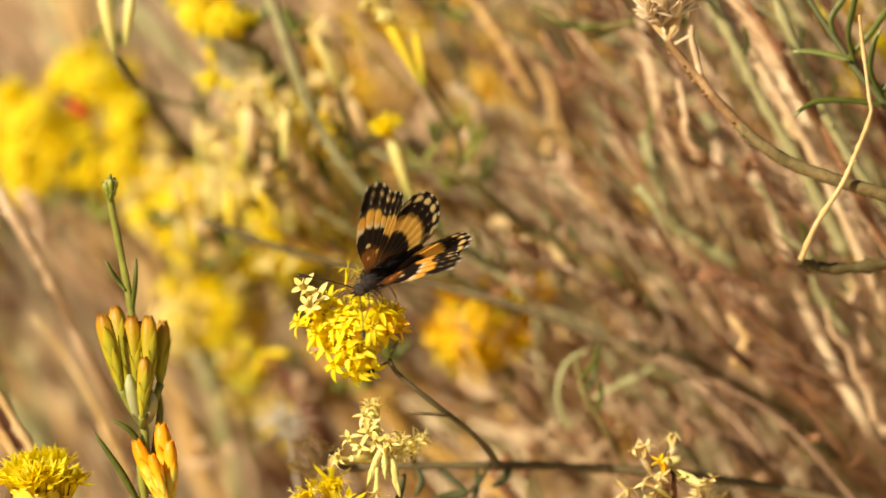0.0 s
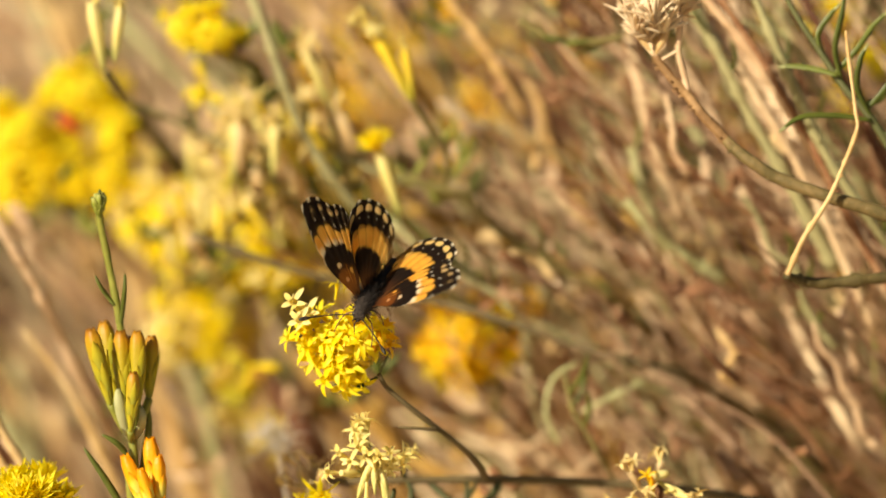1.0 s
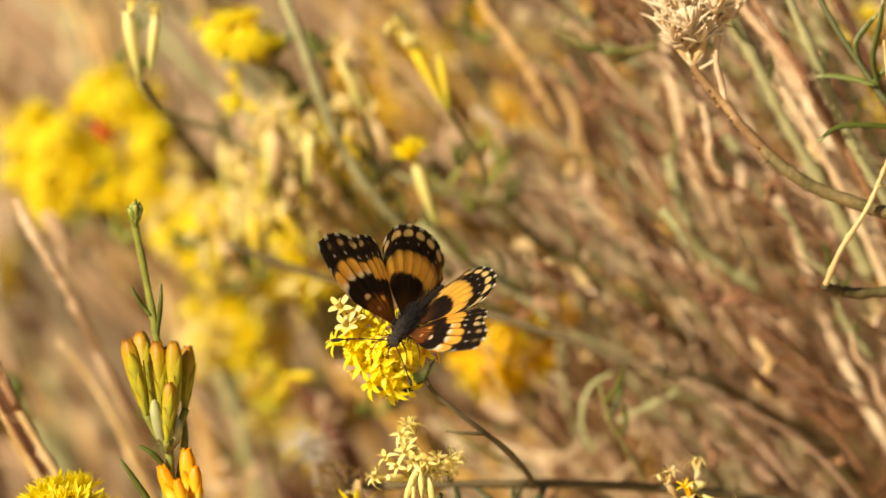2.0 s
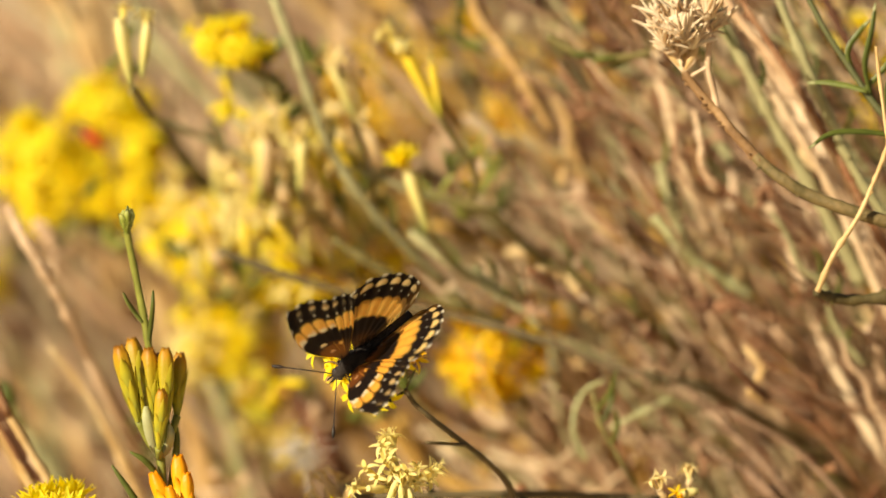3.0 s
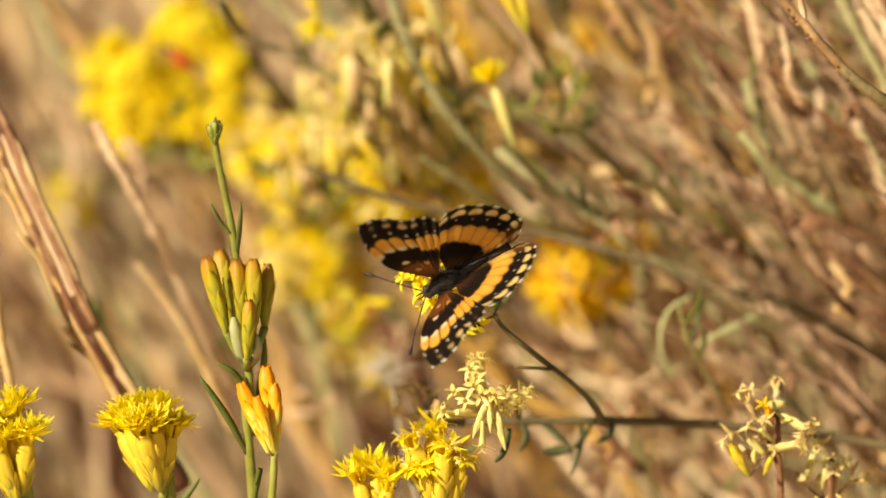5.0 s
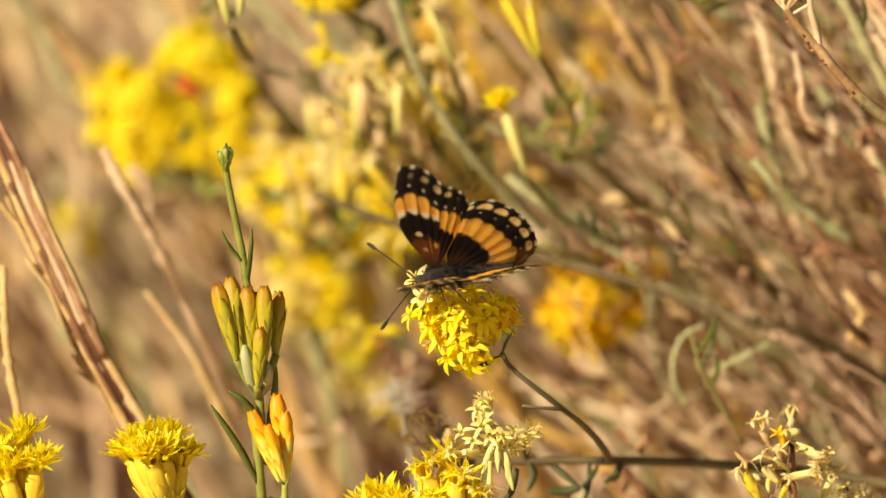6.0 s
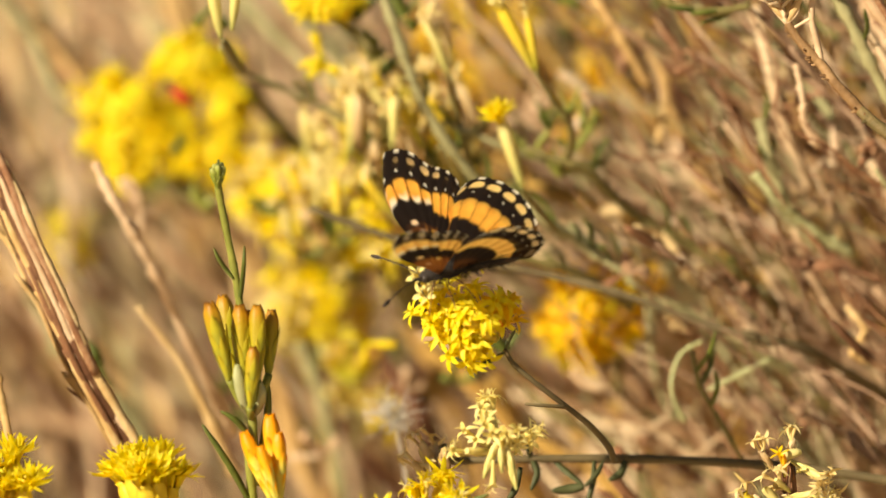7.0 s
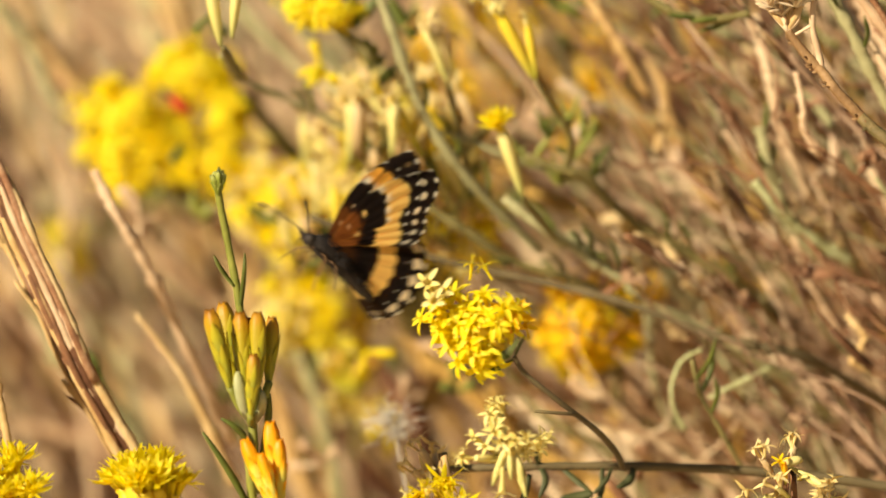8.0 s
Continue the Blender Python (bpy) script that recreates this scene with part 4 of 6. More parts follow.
# ---- the flowering branch with the butterfly's flower; it sways ----
def flowering_branch():
    rng = random.Random(8)
    t = thing("flowering_branch", spot(91.6, -51.9, 40), "arching olive branch with a round yellow flower and a wilting one", "plant")
    bm = bmesh.new()
    tube(bm, [spot(-9.6, -19.5, 3), spot(-7.8, -22.3, 4), spot(-2.4, -26.7, 6), spot(4.6, -32.1, 12), spot(8.2, -35.9, 19), spot(9.6, -38.7, 26)], 0.4, 0.65, 8, 6, 0.06, rng)
    tube(bm, [spot(-6, -28.9, 6), spot(-2.4, -29.2, 6), spot(1.1, -29.4, 8)], 0.25, 0.4, 5, 3, 0.06, rng)
    part("twig", bm, BRANCH, t)
    bm = bmesh.new()
    tube(bm, [spot(-22.4, -38.9, 38), spot(-10.4, -38.5, 34), spot(7.6, -38.3, 36), spot(26.6, -38.8, 40), spot(46.6, -40.5, 42), spot(66.6, -44.1, 42), spot(91.6, -51.9, 44)], 0.65, 1.1, 8, 6, 0.1, rng)
    part("stem", bm, BRANCH, t)
    for pts, w in (((spot(-9.4, -19.3, 2), spot(-8.9, -17.9, 1), spot(-7.8, -16, 0)), 0.6), ((spot(-9.8, -20.1, 2), spot(-11.9, -21.4, 1), spot(-14.4, -22.1, 0)), 0.8), ((spot(-4.6, -38.5, 34), spot(-3.8, -40.9, 32), spot(-4.9, -43.9, 31)), 1.3),
                   ((spot(-0.9, -38.7, 35), spot(1.6, -40.9, 33), spot(4.4, -43.1, 32)), 1.2), ((spot(4.4, -43.1, 32), spot(1.6, -43.7, 32), spot(-1.2, -43.9, 31)), 1.8), ((spot(6.1, -38.7, 35), spot(5.8, -42.9, 33), spot(4.2, -47.9, 32)), 1.1),
                   ((spot(-4.9, -38.5, 34), spot(-5.6, -35.9, 32), spot(-7.2, -34.4, 31)), 1.1), ((spot(-6.8, -39.9, 10), spot(-7.9, -43.9, 8), spot(-9.4, -45.9, 7)), 1.2), ((spot(4.6, -43.1, 32), spot(6.6, -40.9, 33), spot(7.8, -38.5, 35)), 0.9), ((spot(11.6, -38.7, 36), spot(10.6, -40.9, 35), spot(8.6, -42.1, 34)), 1.5)):
        bm = bmesh.new()
        blade(bm, pts, w)
        part("leaf", bm, LEAF_DIM, t, "narrow dull green leaf")
    # the flower under the butterfly
    centre, mouth = spot(-16.7, -14.1, 2), spot(-10.8, -18.1, 5)
    main = None
    for k, tip in enumerate((spot(-22.4, -11.9, 0), spot(-19.9, -16.9, -3), spot(-16.4, -9.9, 2), spot(-14.4, -15.9, -4), spot(-12.9, -11.9, -3), spot(-18.4, -12.9, -5), spot(-10.4, -13.4, 0))):
        b = mouth + (tip - mouth) * 0.05
        e = mouth + (tip - mouth) * 0.72
        h = scaled("involucre", HUSKS[k % 2] if k != 6 else BUDS_Y[0], aim(b, e, k * 0.9, max(0.45, (e - b).length / (10 * MM))), t)
        main = main or h
    for c, r, n in ((spot(-22.4, -12.1, 1), (2.8, 3.0, 3.0), 8), (spot(-18.4, -14.1, 0), (3.6, 2.8, 3.0), 9), (spot(-13.6, -12.1, -1), (4.4, 3.2, 3.4), 10), (spot(-15.6, -19.5, 0), (3.6, 2.6, 2.8), 9), (spot(-18, -9.5, 3), (3.2, 2.4, 2.0), 5), (spot(-9.6, -11.9, 1), (2.0, 2.0, 2.8), 6), (spot(-21.4, -16.5, 1), (2.2, 2.4, 1.6), 3)):
        dome(main, c, r, mouth, (FLORETS_DEEP + FLORETS[:1]) if c.x > spot(-10.9, -11.5, 0).x else FLORETS, n, rng, 1.18)
    for tip, root in ((spot(-24.7, -6.7, -3), spot(-23.9, -8.1, 1)), (spot(-22.2, -8.3, -2), spot(-21.2, -9.4, 2)), (spot(-23.6, -9.9, -3), spot(-22.4, -10.4, 1))):
        placed("floret", FLORETS_PALE[0], aim(root, tip, 1.0, 1.25), main)
    for a, b in ((spot(-17.2, -5.9, 2), spot(-16.8, -2.9, 2)), (spot(-13.6, -5.9, 3), spot(-14.4, -4.5, 3))):
        placed("floret", FLORETS_LONG[2], aim(a, b, 0.4, 0.7), main)
    # the wilting cluster lower down
    last = None
    for k, (b, e, n) in enumerate(((spot(-10.8, -35.9, 6), spot(-12, -30.7, 2), 8), (spot(-11, -37.1, 4), spot(-14.4, -34.9, 0), 4), (spot(-10.8, -37.4, 3), spot(-16.2, -37.1, -2), 4), (spot(-10, -37.1, 4), spot(-7.8, -34.9, 0), 5), (spot(-9.4, -37.4, 6), spot(-6.2, -35.1, 3), 5), (spot(-11.2, -35.9, 2), spot(-11.6, -32.9, -3), 5), (spot(-10.2, -36.7, 0), spot(-9.4, -33.9, -4), 4))):
        last = head(t, b, e, HUSKS_P, FLORETS_PALE, max(2, n - 2), rng, 0.95, 0.75, fine=True)
    for b, e in ((spot(-11.2, -35.9, -2), spot(-13.4, -41.9, -4)), (spot(-9.4, -36.4, -3), spot(-7.6, -43.9, -4)), (spot(-10.4, -35.9, -4), spot(-10.2, -40.9, -5))):
        head(t, e, b, HUSKS_P, FLORETS_PALE, 2, rng, 0.7, 0.8, fine=True)
    placed("spent_floret", FLORETS_PALE[0], aim(spot(-11.7, -39.4, -5), spot(-11.8, -44.9, -5), 0, 1.0), t)
    bm = bmesh.new()
    tube(bm, [spot(-12.4, -30.1, 2), spot(-10.8, -35.9, 6), spot(-9.4, -38.5, 13)], 0.4, 0.6, 6, 4, 0.05, rng)
    part("twig", bm, GREEN, t)
    return t


branch = flowering_branch()


# ---- the arching twig with a dry seed head ----
def seed_head_twig():
    rng = random.Random(17)
    low = root_of(spot(97.6, 2.1, 4), rng, 0.4)
    t = thing("arching_twig", low[-1], "arching olive and rust twig with a dry seed head", "plant")
    for nm, mat, what, pts, r0, r1 in (("stem", TAN_TWIG, "rust-brown upper stem", [spot(39.8, 36.9, 9), spot(41.6, 34.3, 9), spot(43.8, 31.7, 9), spot(45.6, 29.9, 9), spot(48, 26.7, 8), spot(50.6, 23.9, 8), spot(52.8, 21.5, 8), spot(54.6, 19.8, 7)], 0.75, 1.05),
                                       ("stem", TWIG, "olive-brown lower stem", [spot(52.4, 21.9, 8), spot(54.6, 19.8, 7), spot(57.8, 17.5, 6), spot(61.6, 15.2, 6), spot(69.6, 12.2, 5), spot(78.4, 9.5, 5), spot(85.6, 6.9, 5), spot(97.6, 2.1, 4), spot(106.6, -5.9, 4), *low], 1.05, 1.5)):
        bm = bmesh.new()
        line = tube(bm, pts, r0, r1, 10, 9, 0.04, rng)
        for i in sorted(rng.sample(range(3, min(60, len(line) - 3)), 16)):
            p, q = line[i], (line[i + 1] - line[i - 1]).normalized()
            o = q.cross(Vector((rng.uniform(-1, 1), rng.uniform(-1, 0), rng.uniform(-1, 1)))).normalized()
            tube(bm, [p + o * 0.7 * MM, p + o * 1.15 * MM - q * 0.2 * MM, p + o * rng.uniform(1.35, 1.75) * MM - q * 0.5 * MM], rng.uniform(0.26, 0.45), 0.14, 5, 2, 0.2, rng)
        part(nm, bm, mat, t, what)
    bm = bmesh.new()
    tube(bm, [spot(45.6, 30.1, 9), spot(44.9, 33.6, 9), spot(43.9, 37.9, 8), spot(44.2, 43.1, 8), spot(43.2, 50.1, 8)], 0.66, 0.5, 7, 5, 0.12, rng)
    tube(bm, [spot(43.9, 37.9, 8), spot(42.2, 36.9, 8), spot(40.8, 36.1, 9)], 0.3, 0.3, 5, 3, 0.1, rng)
    part("side_twig", bm, PINK, t, "thin straw-coloured side twig")
    for e in ((1148, 30), (1138, 2), (1162, 18), (1170, 36), (1180, 10), (1188, 30), (1195, 12), (1150, -5), (1172, -8), (1200, 36)):
        tip = spot((e[0] - 784) / 10, (441 - e[1]) / 10, 9 + rng.uniform(-4, 4))
        bm = bmesh.new()
        b = spot(39.7, 36.9, 9)
        tube(bm, [b, b.lerp(tip, 0.5) + Vector((rng.uniform(-1, 1), 0, 0)) * MM, tip], 0.4, 0.3, 5, 3, 0.1, rng)
        part("stalk", bm, BLEACHED, t)
        up = tip + (tip - b).normalized() * 1.5 * MM
        head(t, tip - (tip - b).normalized() * 4.5 * MM, up, HUSKS_TAN, FLORETS_DRY, 0, rng, 0.8, 0.9)
    for cx, cy in ((1136, 4), (1162, -2), (1195, -2), (1150, 28), (1180, 20), (1222, -20), (1232, 0), (1170, 44), (1196, 30), (1148, -20), (1180, -26)):
        bm = bmesh.new()
        c = spot((cx - 784) / 10, (441 - cy) / 10, 7 + rng.uniform(-3, 2))
        for _ in range(26):
            d = Vector((rng.gauss(0, 0.65), rng.gauss(0, 0.5), rng.gauss(1.0, 0.3))).normalized()
            e = c + d * rng.uniform(3, 7.5) * MM
            blade(bm, [c, c.lerp(e, 0.5) + Vector((rng.uniform(-0.4, 0.4), 0, 0)) * MM, e + Vector((rng.uniform(-1, 1), 0, -0.5)) * MM], rng.uniform(0.5, 1.15), n=3)
        part("tuft", bm, CREAM_TUFT, t, "feathery cream tuft of dry bracts")


seed_head_twig()


# ---- green leafy shoot and bent twigs ----
def leafy_shoot():
    rng = random.Random(19)
    low = root_of(spot(91.6, 1.1, 10), rng, 0.4)
    t = thing("leafy_shoot", low[-1], "dark green leafy shoot with narrow curved leaves", "plant")
    bm = bmesh.new()
    tube(bm, [spot(61.1, 51.1, 14), spot(64.8, 44.1, 13), spot(69.1, 37.6, 12), spot(73.1, 31.6, 11), spot(78.4, 25.3, 10), spot(84.6, 15.1, 10), spot(91.6, 1.1, 10), spot(96.6, -11.9, 10), *low], 0.5, 1.1, 8, 6, 0.05, rng)
    part("stem", bm, LEAF_DIM, t)
    for pts in ((spot(78.2, 25.4, 9), spot(71.6, 26.2, 7), spot(65.6, 25.9, 5), spot(61.8, 23.4, 4)), (spot(72.8, 32.3, 11), spot(71.6, 38.1, 10), spot(72.8, 44.1, 9), spot(73.6, 49.1, 9)), (spot(69.4, 37.1, 12), spot(68.6, 40.6, 12), spot(70.8, 44.1, 12), spot(72.6, 46.1, 12)),
                (spot(72.1, 33.3, 10), spot(68.6, 34.3, 11), spot(64.8, 34.9, 12), spot(61.6, 34.9, 13)), (spot(71.6, 33.6, 11), spot(75.6, 38.1, 11), spot(78.4, 42.1, 12), spot(81.6, 45.1, 12)), 
                (spot(78.4, 25.5, 10), spot(75.6, 31.1, 8), spot(76.1, 36.1, 7), spot(77.6, 39.1, 7)), (spot(80.1, 22.6, 10), spot(83.6, 24.1, 9), spot(86.6, 29.1, 9)), (spot(77.1, 27.1, 10), spot(80.6, 31.1, 9), spot(82.6, 35.1, 9))
,                (spot(76.1, 28.1, 10), spot(79.6, 29.1, 11), spot(81.6, 32.1, 12))):
        bm = bmesh.new()
        blade(bm, pts, 1.1, n=6, fold=0.45)
        leaf = part("leaf", bm, LEAF, t)
        bm = bmesh.new()
        q = (pts[-1] - pts[-2]).normalized()
        tube(bm, [pts[-1] - q * 1.4 * MM, pts[-1] - q * 0.5 * MM, pts[-1] + q * 0.1 * MM], 0.36, 0.12, 6, 2, 0.05, rng)
        part("leaf_tip", bm, LEAF_PALE, leaf, "pale yellowish leaf tip")


leafy_shoot()
stem([spot(52.6, 46.1, 74), spot(56.0, 38.1, 74), spot(61.6, 29.1, 74), spot(66.6, 18.1, 76), spot(72.6, 6.1, 80), spot(79.6, -9.9, 88)], 1.9, 2.1, PINK, "shrub_stem", "broad pinkish bare stem in the sun", group=G, knots=4)
stem([spot(47.6, 44.1, 48), spot(53.6, 36.1, 48), spot(58.6, 28.1, 49), spot(64.6, 18.1, 51), spot(71.6, 4.1, 55), spot(78.6, -11.9, 60)], 0.7, 0.9, BLEACHED, "shrub_stem", "slim bleached stem with knots in the sun", group=G, knots=6)
stem([spot(60.6, 46.1, 90), spot(66.6, 35.1, 90), spot(72.6, 22.1, 92), spot(80.6, 6.1, 96)], 1.4, 1.6, LEAF_PALE, "shrub_stem", "broad pale yellow-green stem behind the shoot", group=G)
stem([spot(34.6, 40.1, 84), spot(37.1, 30.1, 84), spot(39.6, 20.1, 86), spot(44.6, 8.1, 92)], 1.0, 1.2, BLEACHED, "dry_stalk", "bleached stalk below the dry seed head", group=G, knots=3)
stem([spot(41.6, 64.1, 31), spot(46.6, 55.1, 31), spot(51.6, 47.1, 31), spot(56.8, 39.1, 32), spot(62.8, 29.3, 33), spot(68.6, 19.1, 35), spot(74.6, 7.1, 39), spot(86.6, -13.9, 45)], 0.5, 0.8, RUST_BARK, "shrub_stem", "dark rust stem running along a pinkish one", group=G, knots=5)
stem([spot(58.6, 64.1, 60), spot(62.1, 55.1, 60), spot(66.1, 47.1, 60), spot(70.6, 38.1, 60), spot(75.6, 27.1, 62), spot(81.6, 15.1, 64)], 0.8, 1.0, BROWN, "shrub_stem", "dark brown stem behind the leafy shoot", group=G, knots=4)
stem([spot(43.8, 38.1, 85), spot(45.6, 33.6, 85), spot(48.4, 29.1, 85), spot(53.6, 18.1, 85), spot(57.8, 8.1, 87), spot(61.6, -2.9, 91), spot(66.6, -17.9, 99)], 0.45, 0.9, PINK, "shrub_stem", "weathered pale pinkish stem with knots", group=G, knots=5)
stem([spot(73.7, 41.4, 0), spot(74, 38.1, 0), spot(75.4, 27.1, 1), spot(75.6, 23.6, 1), spot(73.1, 17.1, 2), spot(70.5, 11.3, 2), spot(66.2, 4.6, 3), spot(63.3, -1.9, 5)], 0.26, 0.55, TAN, "bent_twig", "thin straw-coloured twig with a sharp kink", category="twig", group="bent twigs", knots=2)
stem([spot(63, -2.1, 6), spot(65.6, -2.9, 8), spot(69.6, -3.5, 10), spot(78.4, -2.7, 12), spot(91.6, -1.4, 16)], 0.85, 1.1, TWIG, "bent_twig", "olive-brown twig ending in a worn joint", category="twig", group="bent twigs", knots=2)
stem([spot(15.6, 43.1, 55), spot(20.1, 40.6, 55), spot(26.6, 39.1, 55), spot(33.6, 40.1, 56)], 0.7, 0.8, OLIVE, "green_shoot", "thin dark green shoot with a bud", category="stem", group=G)


# ---- flowers behind ----
def hung_flower(name, parts_of, seed, label, stalk, husks, florets, group, size=1.0, category="flower"):
    """Flower heads that hang on a thin stalk behind the rest: (base, tip, florets)."""
    rng = random.Random(seed)
    t = thing(name, stalk[-1], label, category, group)
    bm = bmesh.new()
    tube(bm, stalk, 0.5, 0.8, 6, 5, 0.06, rng)
    part("stem", bm, OLIVE, t)
    for b, e, n in parts_of:
        head(t, b, e, husks, florets, n, rng, size, 0.8)
    return t


B = "flowers farther back"
hung_flower("tubular_flower", [(spot(-5.6, 8.6, 60), spot(-9.4, 20.3, 58), 13)], 41, "slim yellow flower with a ragged crown on a long tube", [spot(-5.6, 8.6, 60), spot(-3.9, 6.0, 66), spot(1.6, 0.1, 85)], HUSKS_P, FLORETS_PALE[:2] + FLORETS_SPIKE[:1], B, size=0.74)
hung_flower("budding_flower", [(spot(-3.6, 28.7, 62), spot(-9.6, 40.1, 60), 3), (spot(-3.2, 28.7, 62), spot(-4.8, 37.9, 61), 1), (spot(-9.4, 40.1, 64), spot(-12.2, 42.7, 64), 4)], 42, "two yellow tubular heads joined at a green joint", [spot(-3.6, 28.9, 62), spot(-0.4, 24.1, 66), spot(2.8, 19.1, 72), spot(2.1, 12.1, 84)], HUSKS_SLIM, FLORETS_PALE, B, size=0.8)
hung_flower("pale_pods", [(spot(-58.1, 34.3, 40), spot(-60.2, 46.1, 38), 2), (spot(-56.2, 35.7, 40), spot(-55.3, 45.1, 39), 2)], 43, "cream seed pods on a thin olive stalk", [spot(-58, 34.3, 40), spot(-57.2, 33.3, 42), spot(-54.4, 29.1, 64)], HUSKS_P, FLORETS_PALE, B, category="seed pods")
hung_flower("tubular_flower", [(spot(-18.4, 28.1, 78), spot(-22.2, 38.1, 76), 6), (spot(-17.2, 29.1, 84), spot(-18.4, 35.1, 84), 3)], 44, "withering pale tubular flower", [spot(-18.4, 28.1, 78), spot(-17.4, 24.1, 82), spot(-14.4, 12.1, 90)], HUSKS_P, FLORETS_DRY, B)


def flower_mass(name, lobes, seed, label, florets, per, size, husks=HUSKS, foot=None, group=B):
    """A full yellow inflorescence: several domes of florets over their involucres."""
    rng = random.Random(seed)
    foot = Vector(foot) if foot else lobes[0][0] + Vector((0.01, 0.01, -0.03))
    t = thing(name, foot, label, "flower", group)
    bm = bmesh.new()
    for c, r in lobes:
        tube(bm, [c + Vector((0, r * 0.3 * MM, -r * 0.4 * MM)), c.lerp(foot, 0.5) + Vector((0, 0.002, 0)), foot], 0.6, 0.8, 5, 4, 0.06, rng)
    part("stem", bm, OLIVE, t)
    for c, r in lobes:
        base = c + Vector((0.0015, 0.002, -r * 1.1 * MM))
        h = None
        for k in range(4):
            e = c + Vector((rng.uniform(-0.5, 0.5) * r, rng.uniform(-0.3, 0.3) * r, rng.uniform(-0.1, 0.4) * r)) * MM
            h = scaled("involucre", rng.choice(husks), aim(base, e, k, max(0.4, (e - base).length / (10 * MM))), t, fine=False)
        dome(h, c, (r * rng.uniform(0.8, 1.2), r * 0.8, r * rng.uniform(0.75, 1.1)), c + Vector((0, 0.004, -0.004)), florets, per, rng, size, front=-0.3)
        for _ in range(5):
            d = Vector((rng.gauss(0, 1), rng.gauss(-0.3, 0.5), rng.gauss(0.3, 0.8))).normalized()
            p = c + d * r * rng.uniform(0.9, 1.35) * MM
            placed("floret", rng.choice(florets), aim(p - d * 3 * MM, p, rng.uniform(0, 6), size * rng.uniform(0.9, 1.4)), h)
    return t


flower_mass("yellow_flower_mass", [(spot(-63.9, 30.2, 165), 6.2), (spot(-60.4, 30.6, 162), 4.6), (spot(-71.4, 22.4, 160), 6.0), (spot(-77.0, 23.6, 166), 4.4), (spot(-71.6, 14.6, 158), 6.6), (spot(-57.8, 14.2, 156), 4.4), (spot(-55.9, 22.4, 162), 3.4), (spot(-66.0, 19.6, 162), 5.2), (spot(-76.2, 17.4, 166), 4.6)], 51, "large bright yellow flower cluster with a small insect on it", FLORETS, 24, 1.25, foot=spot(-59.4, 4.1, 160))
flower_mass("yellow_flower_mass", [(spot(-43.2, 41.9, 88), 4.0), (spot(-38.9, 41.1, 86), 4.2)], 52, "yellow flower with hanging green bracts", FLORETS, 16, 1.0, foot=spot(-31.4, 32.1, 90))
flower_mass("yellow_flower_mass", [(spot(-43.6, -8.6, 160), 4.8), (spot(-39.2, -9.8, 158), 4.6), (spot(-42.4, -13.4, 166), 4.2), (spot(-46.4, -11.4, 162), 3.8), (spot(-36.9, -12.4, 164), 3.6)], 53, "soft yellow flower behind the buds", FLORETS[:2] + FLORETS_PALE[:2], 18, 1.3, foot=spot(-41.4, -25.9, 175))
flower_mass("orange_flower_mass", [(spot(4.6, -10.0, 124), 3.4), (spot(9.6, -11.4, 120), 4.2), (spot(5.2, -16.8, 122), 3.2), (spot(11.6, -14.6, 122), 3.2), (spot(2.8, -14.2, 126), 2.6), (spot(7.4, -13.2, 119), 3.6)], 54, "orange-yellow flower cluster behind the branch", FLORETS_DEEP + FLORETS[:1], 26, 1.5, foot=spot(11.6, -27.9, 126))
flower_mass("yellow_flower_mass", [(spot(-29.4, 5.6, 112), 4.0), (spot(-24.4, 8.2, 114), 4.2), (spot(-25.8, 1.8, 116), 4.2), (spot(-20.6, 3.6, 118), 4.0), (spot(-25.2, -3.4, 140), 4.0), (spot(-18.6, -2.6, 144), 3.8), (spot(-29.8, 11.4, 130), 3.6), (spot(-16.6, 7.4, 140), 3.6), (spot(-33.4, 0.6, 122), 3.2), (spot(-21.6, 12.8, 112), 3.6), (spot(-17.2, 1.6, 112), 3.4), (spot(-15.0, 6.4, 110), 3.4), (spot(-13.6, 0.4, 114), 3.2), (spot(-16.6, 12.0, 114), 3.2)], 55, "yellow flower heads under withered bracts", FLORETS[:3] + FLORETS_PALE[:1], 22, 1.5, foot=spot(-24.4, -14.9, 140))
flower_mass("yellow_flower_mass", [(spot(-44.4, 8.6, 148), 4.4), (spot(-48.8, 12.6, 152), 3.8), (spot(-39.6, 3.6, 146), 4.2), (spot(-51.4, 5.6, 154), 3.6), (spot(-37.4, 9.6, 148), 4.4), (spot(-45.6, 1.6, 152), 3.4), (spot(-33.6, 4.2, 150), 3.6)], 56, "pale yellow flowers among green leaves", FLORETS[:3] + FLORETS_PALE[:2], 14, 1.3, foot=spot(-38.4, -9.9, 165))
flower_mass("yellow_flower_mass", [(spot(-35.4, 17.1, 136), 4.6), (spot(-30.4, 19.1, 138), 4.4), (spot(-38.4, 11.1, 136), 4.4), (spot(-32.9, 11.1, 134), 4.6), (spot(-25.4, 25.1, 142), 4.0)], 62, "yellow flowers between withered heads", FLORETS[:2] + FLORETS_PALE, 14, 1.3, foot=spot(-33.4, -7.9, 160))
flower_mass("yellow_flower_mass", [(spot(-36.9, -16.9, 165), 4.4), (spot(-34.4, -21.9, 166), 3.8), (spot(-33.9, -26.9, 168), 3.2)], 63, "yellow-green flower going over behind the buds", FLORETS_PALE + FLORETS[:1], 9, 1.1, foot=spot(-33.4, -35.9, 172))
flower_mass("yellow_flower_mass", [(spot(-84.4, -1.4, 240), 6.0)], 57, "yellow flower far behind dry stalks", FLORETS, 18, 1.3)
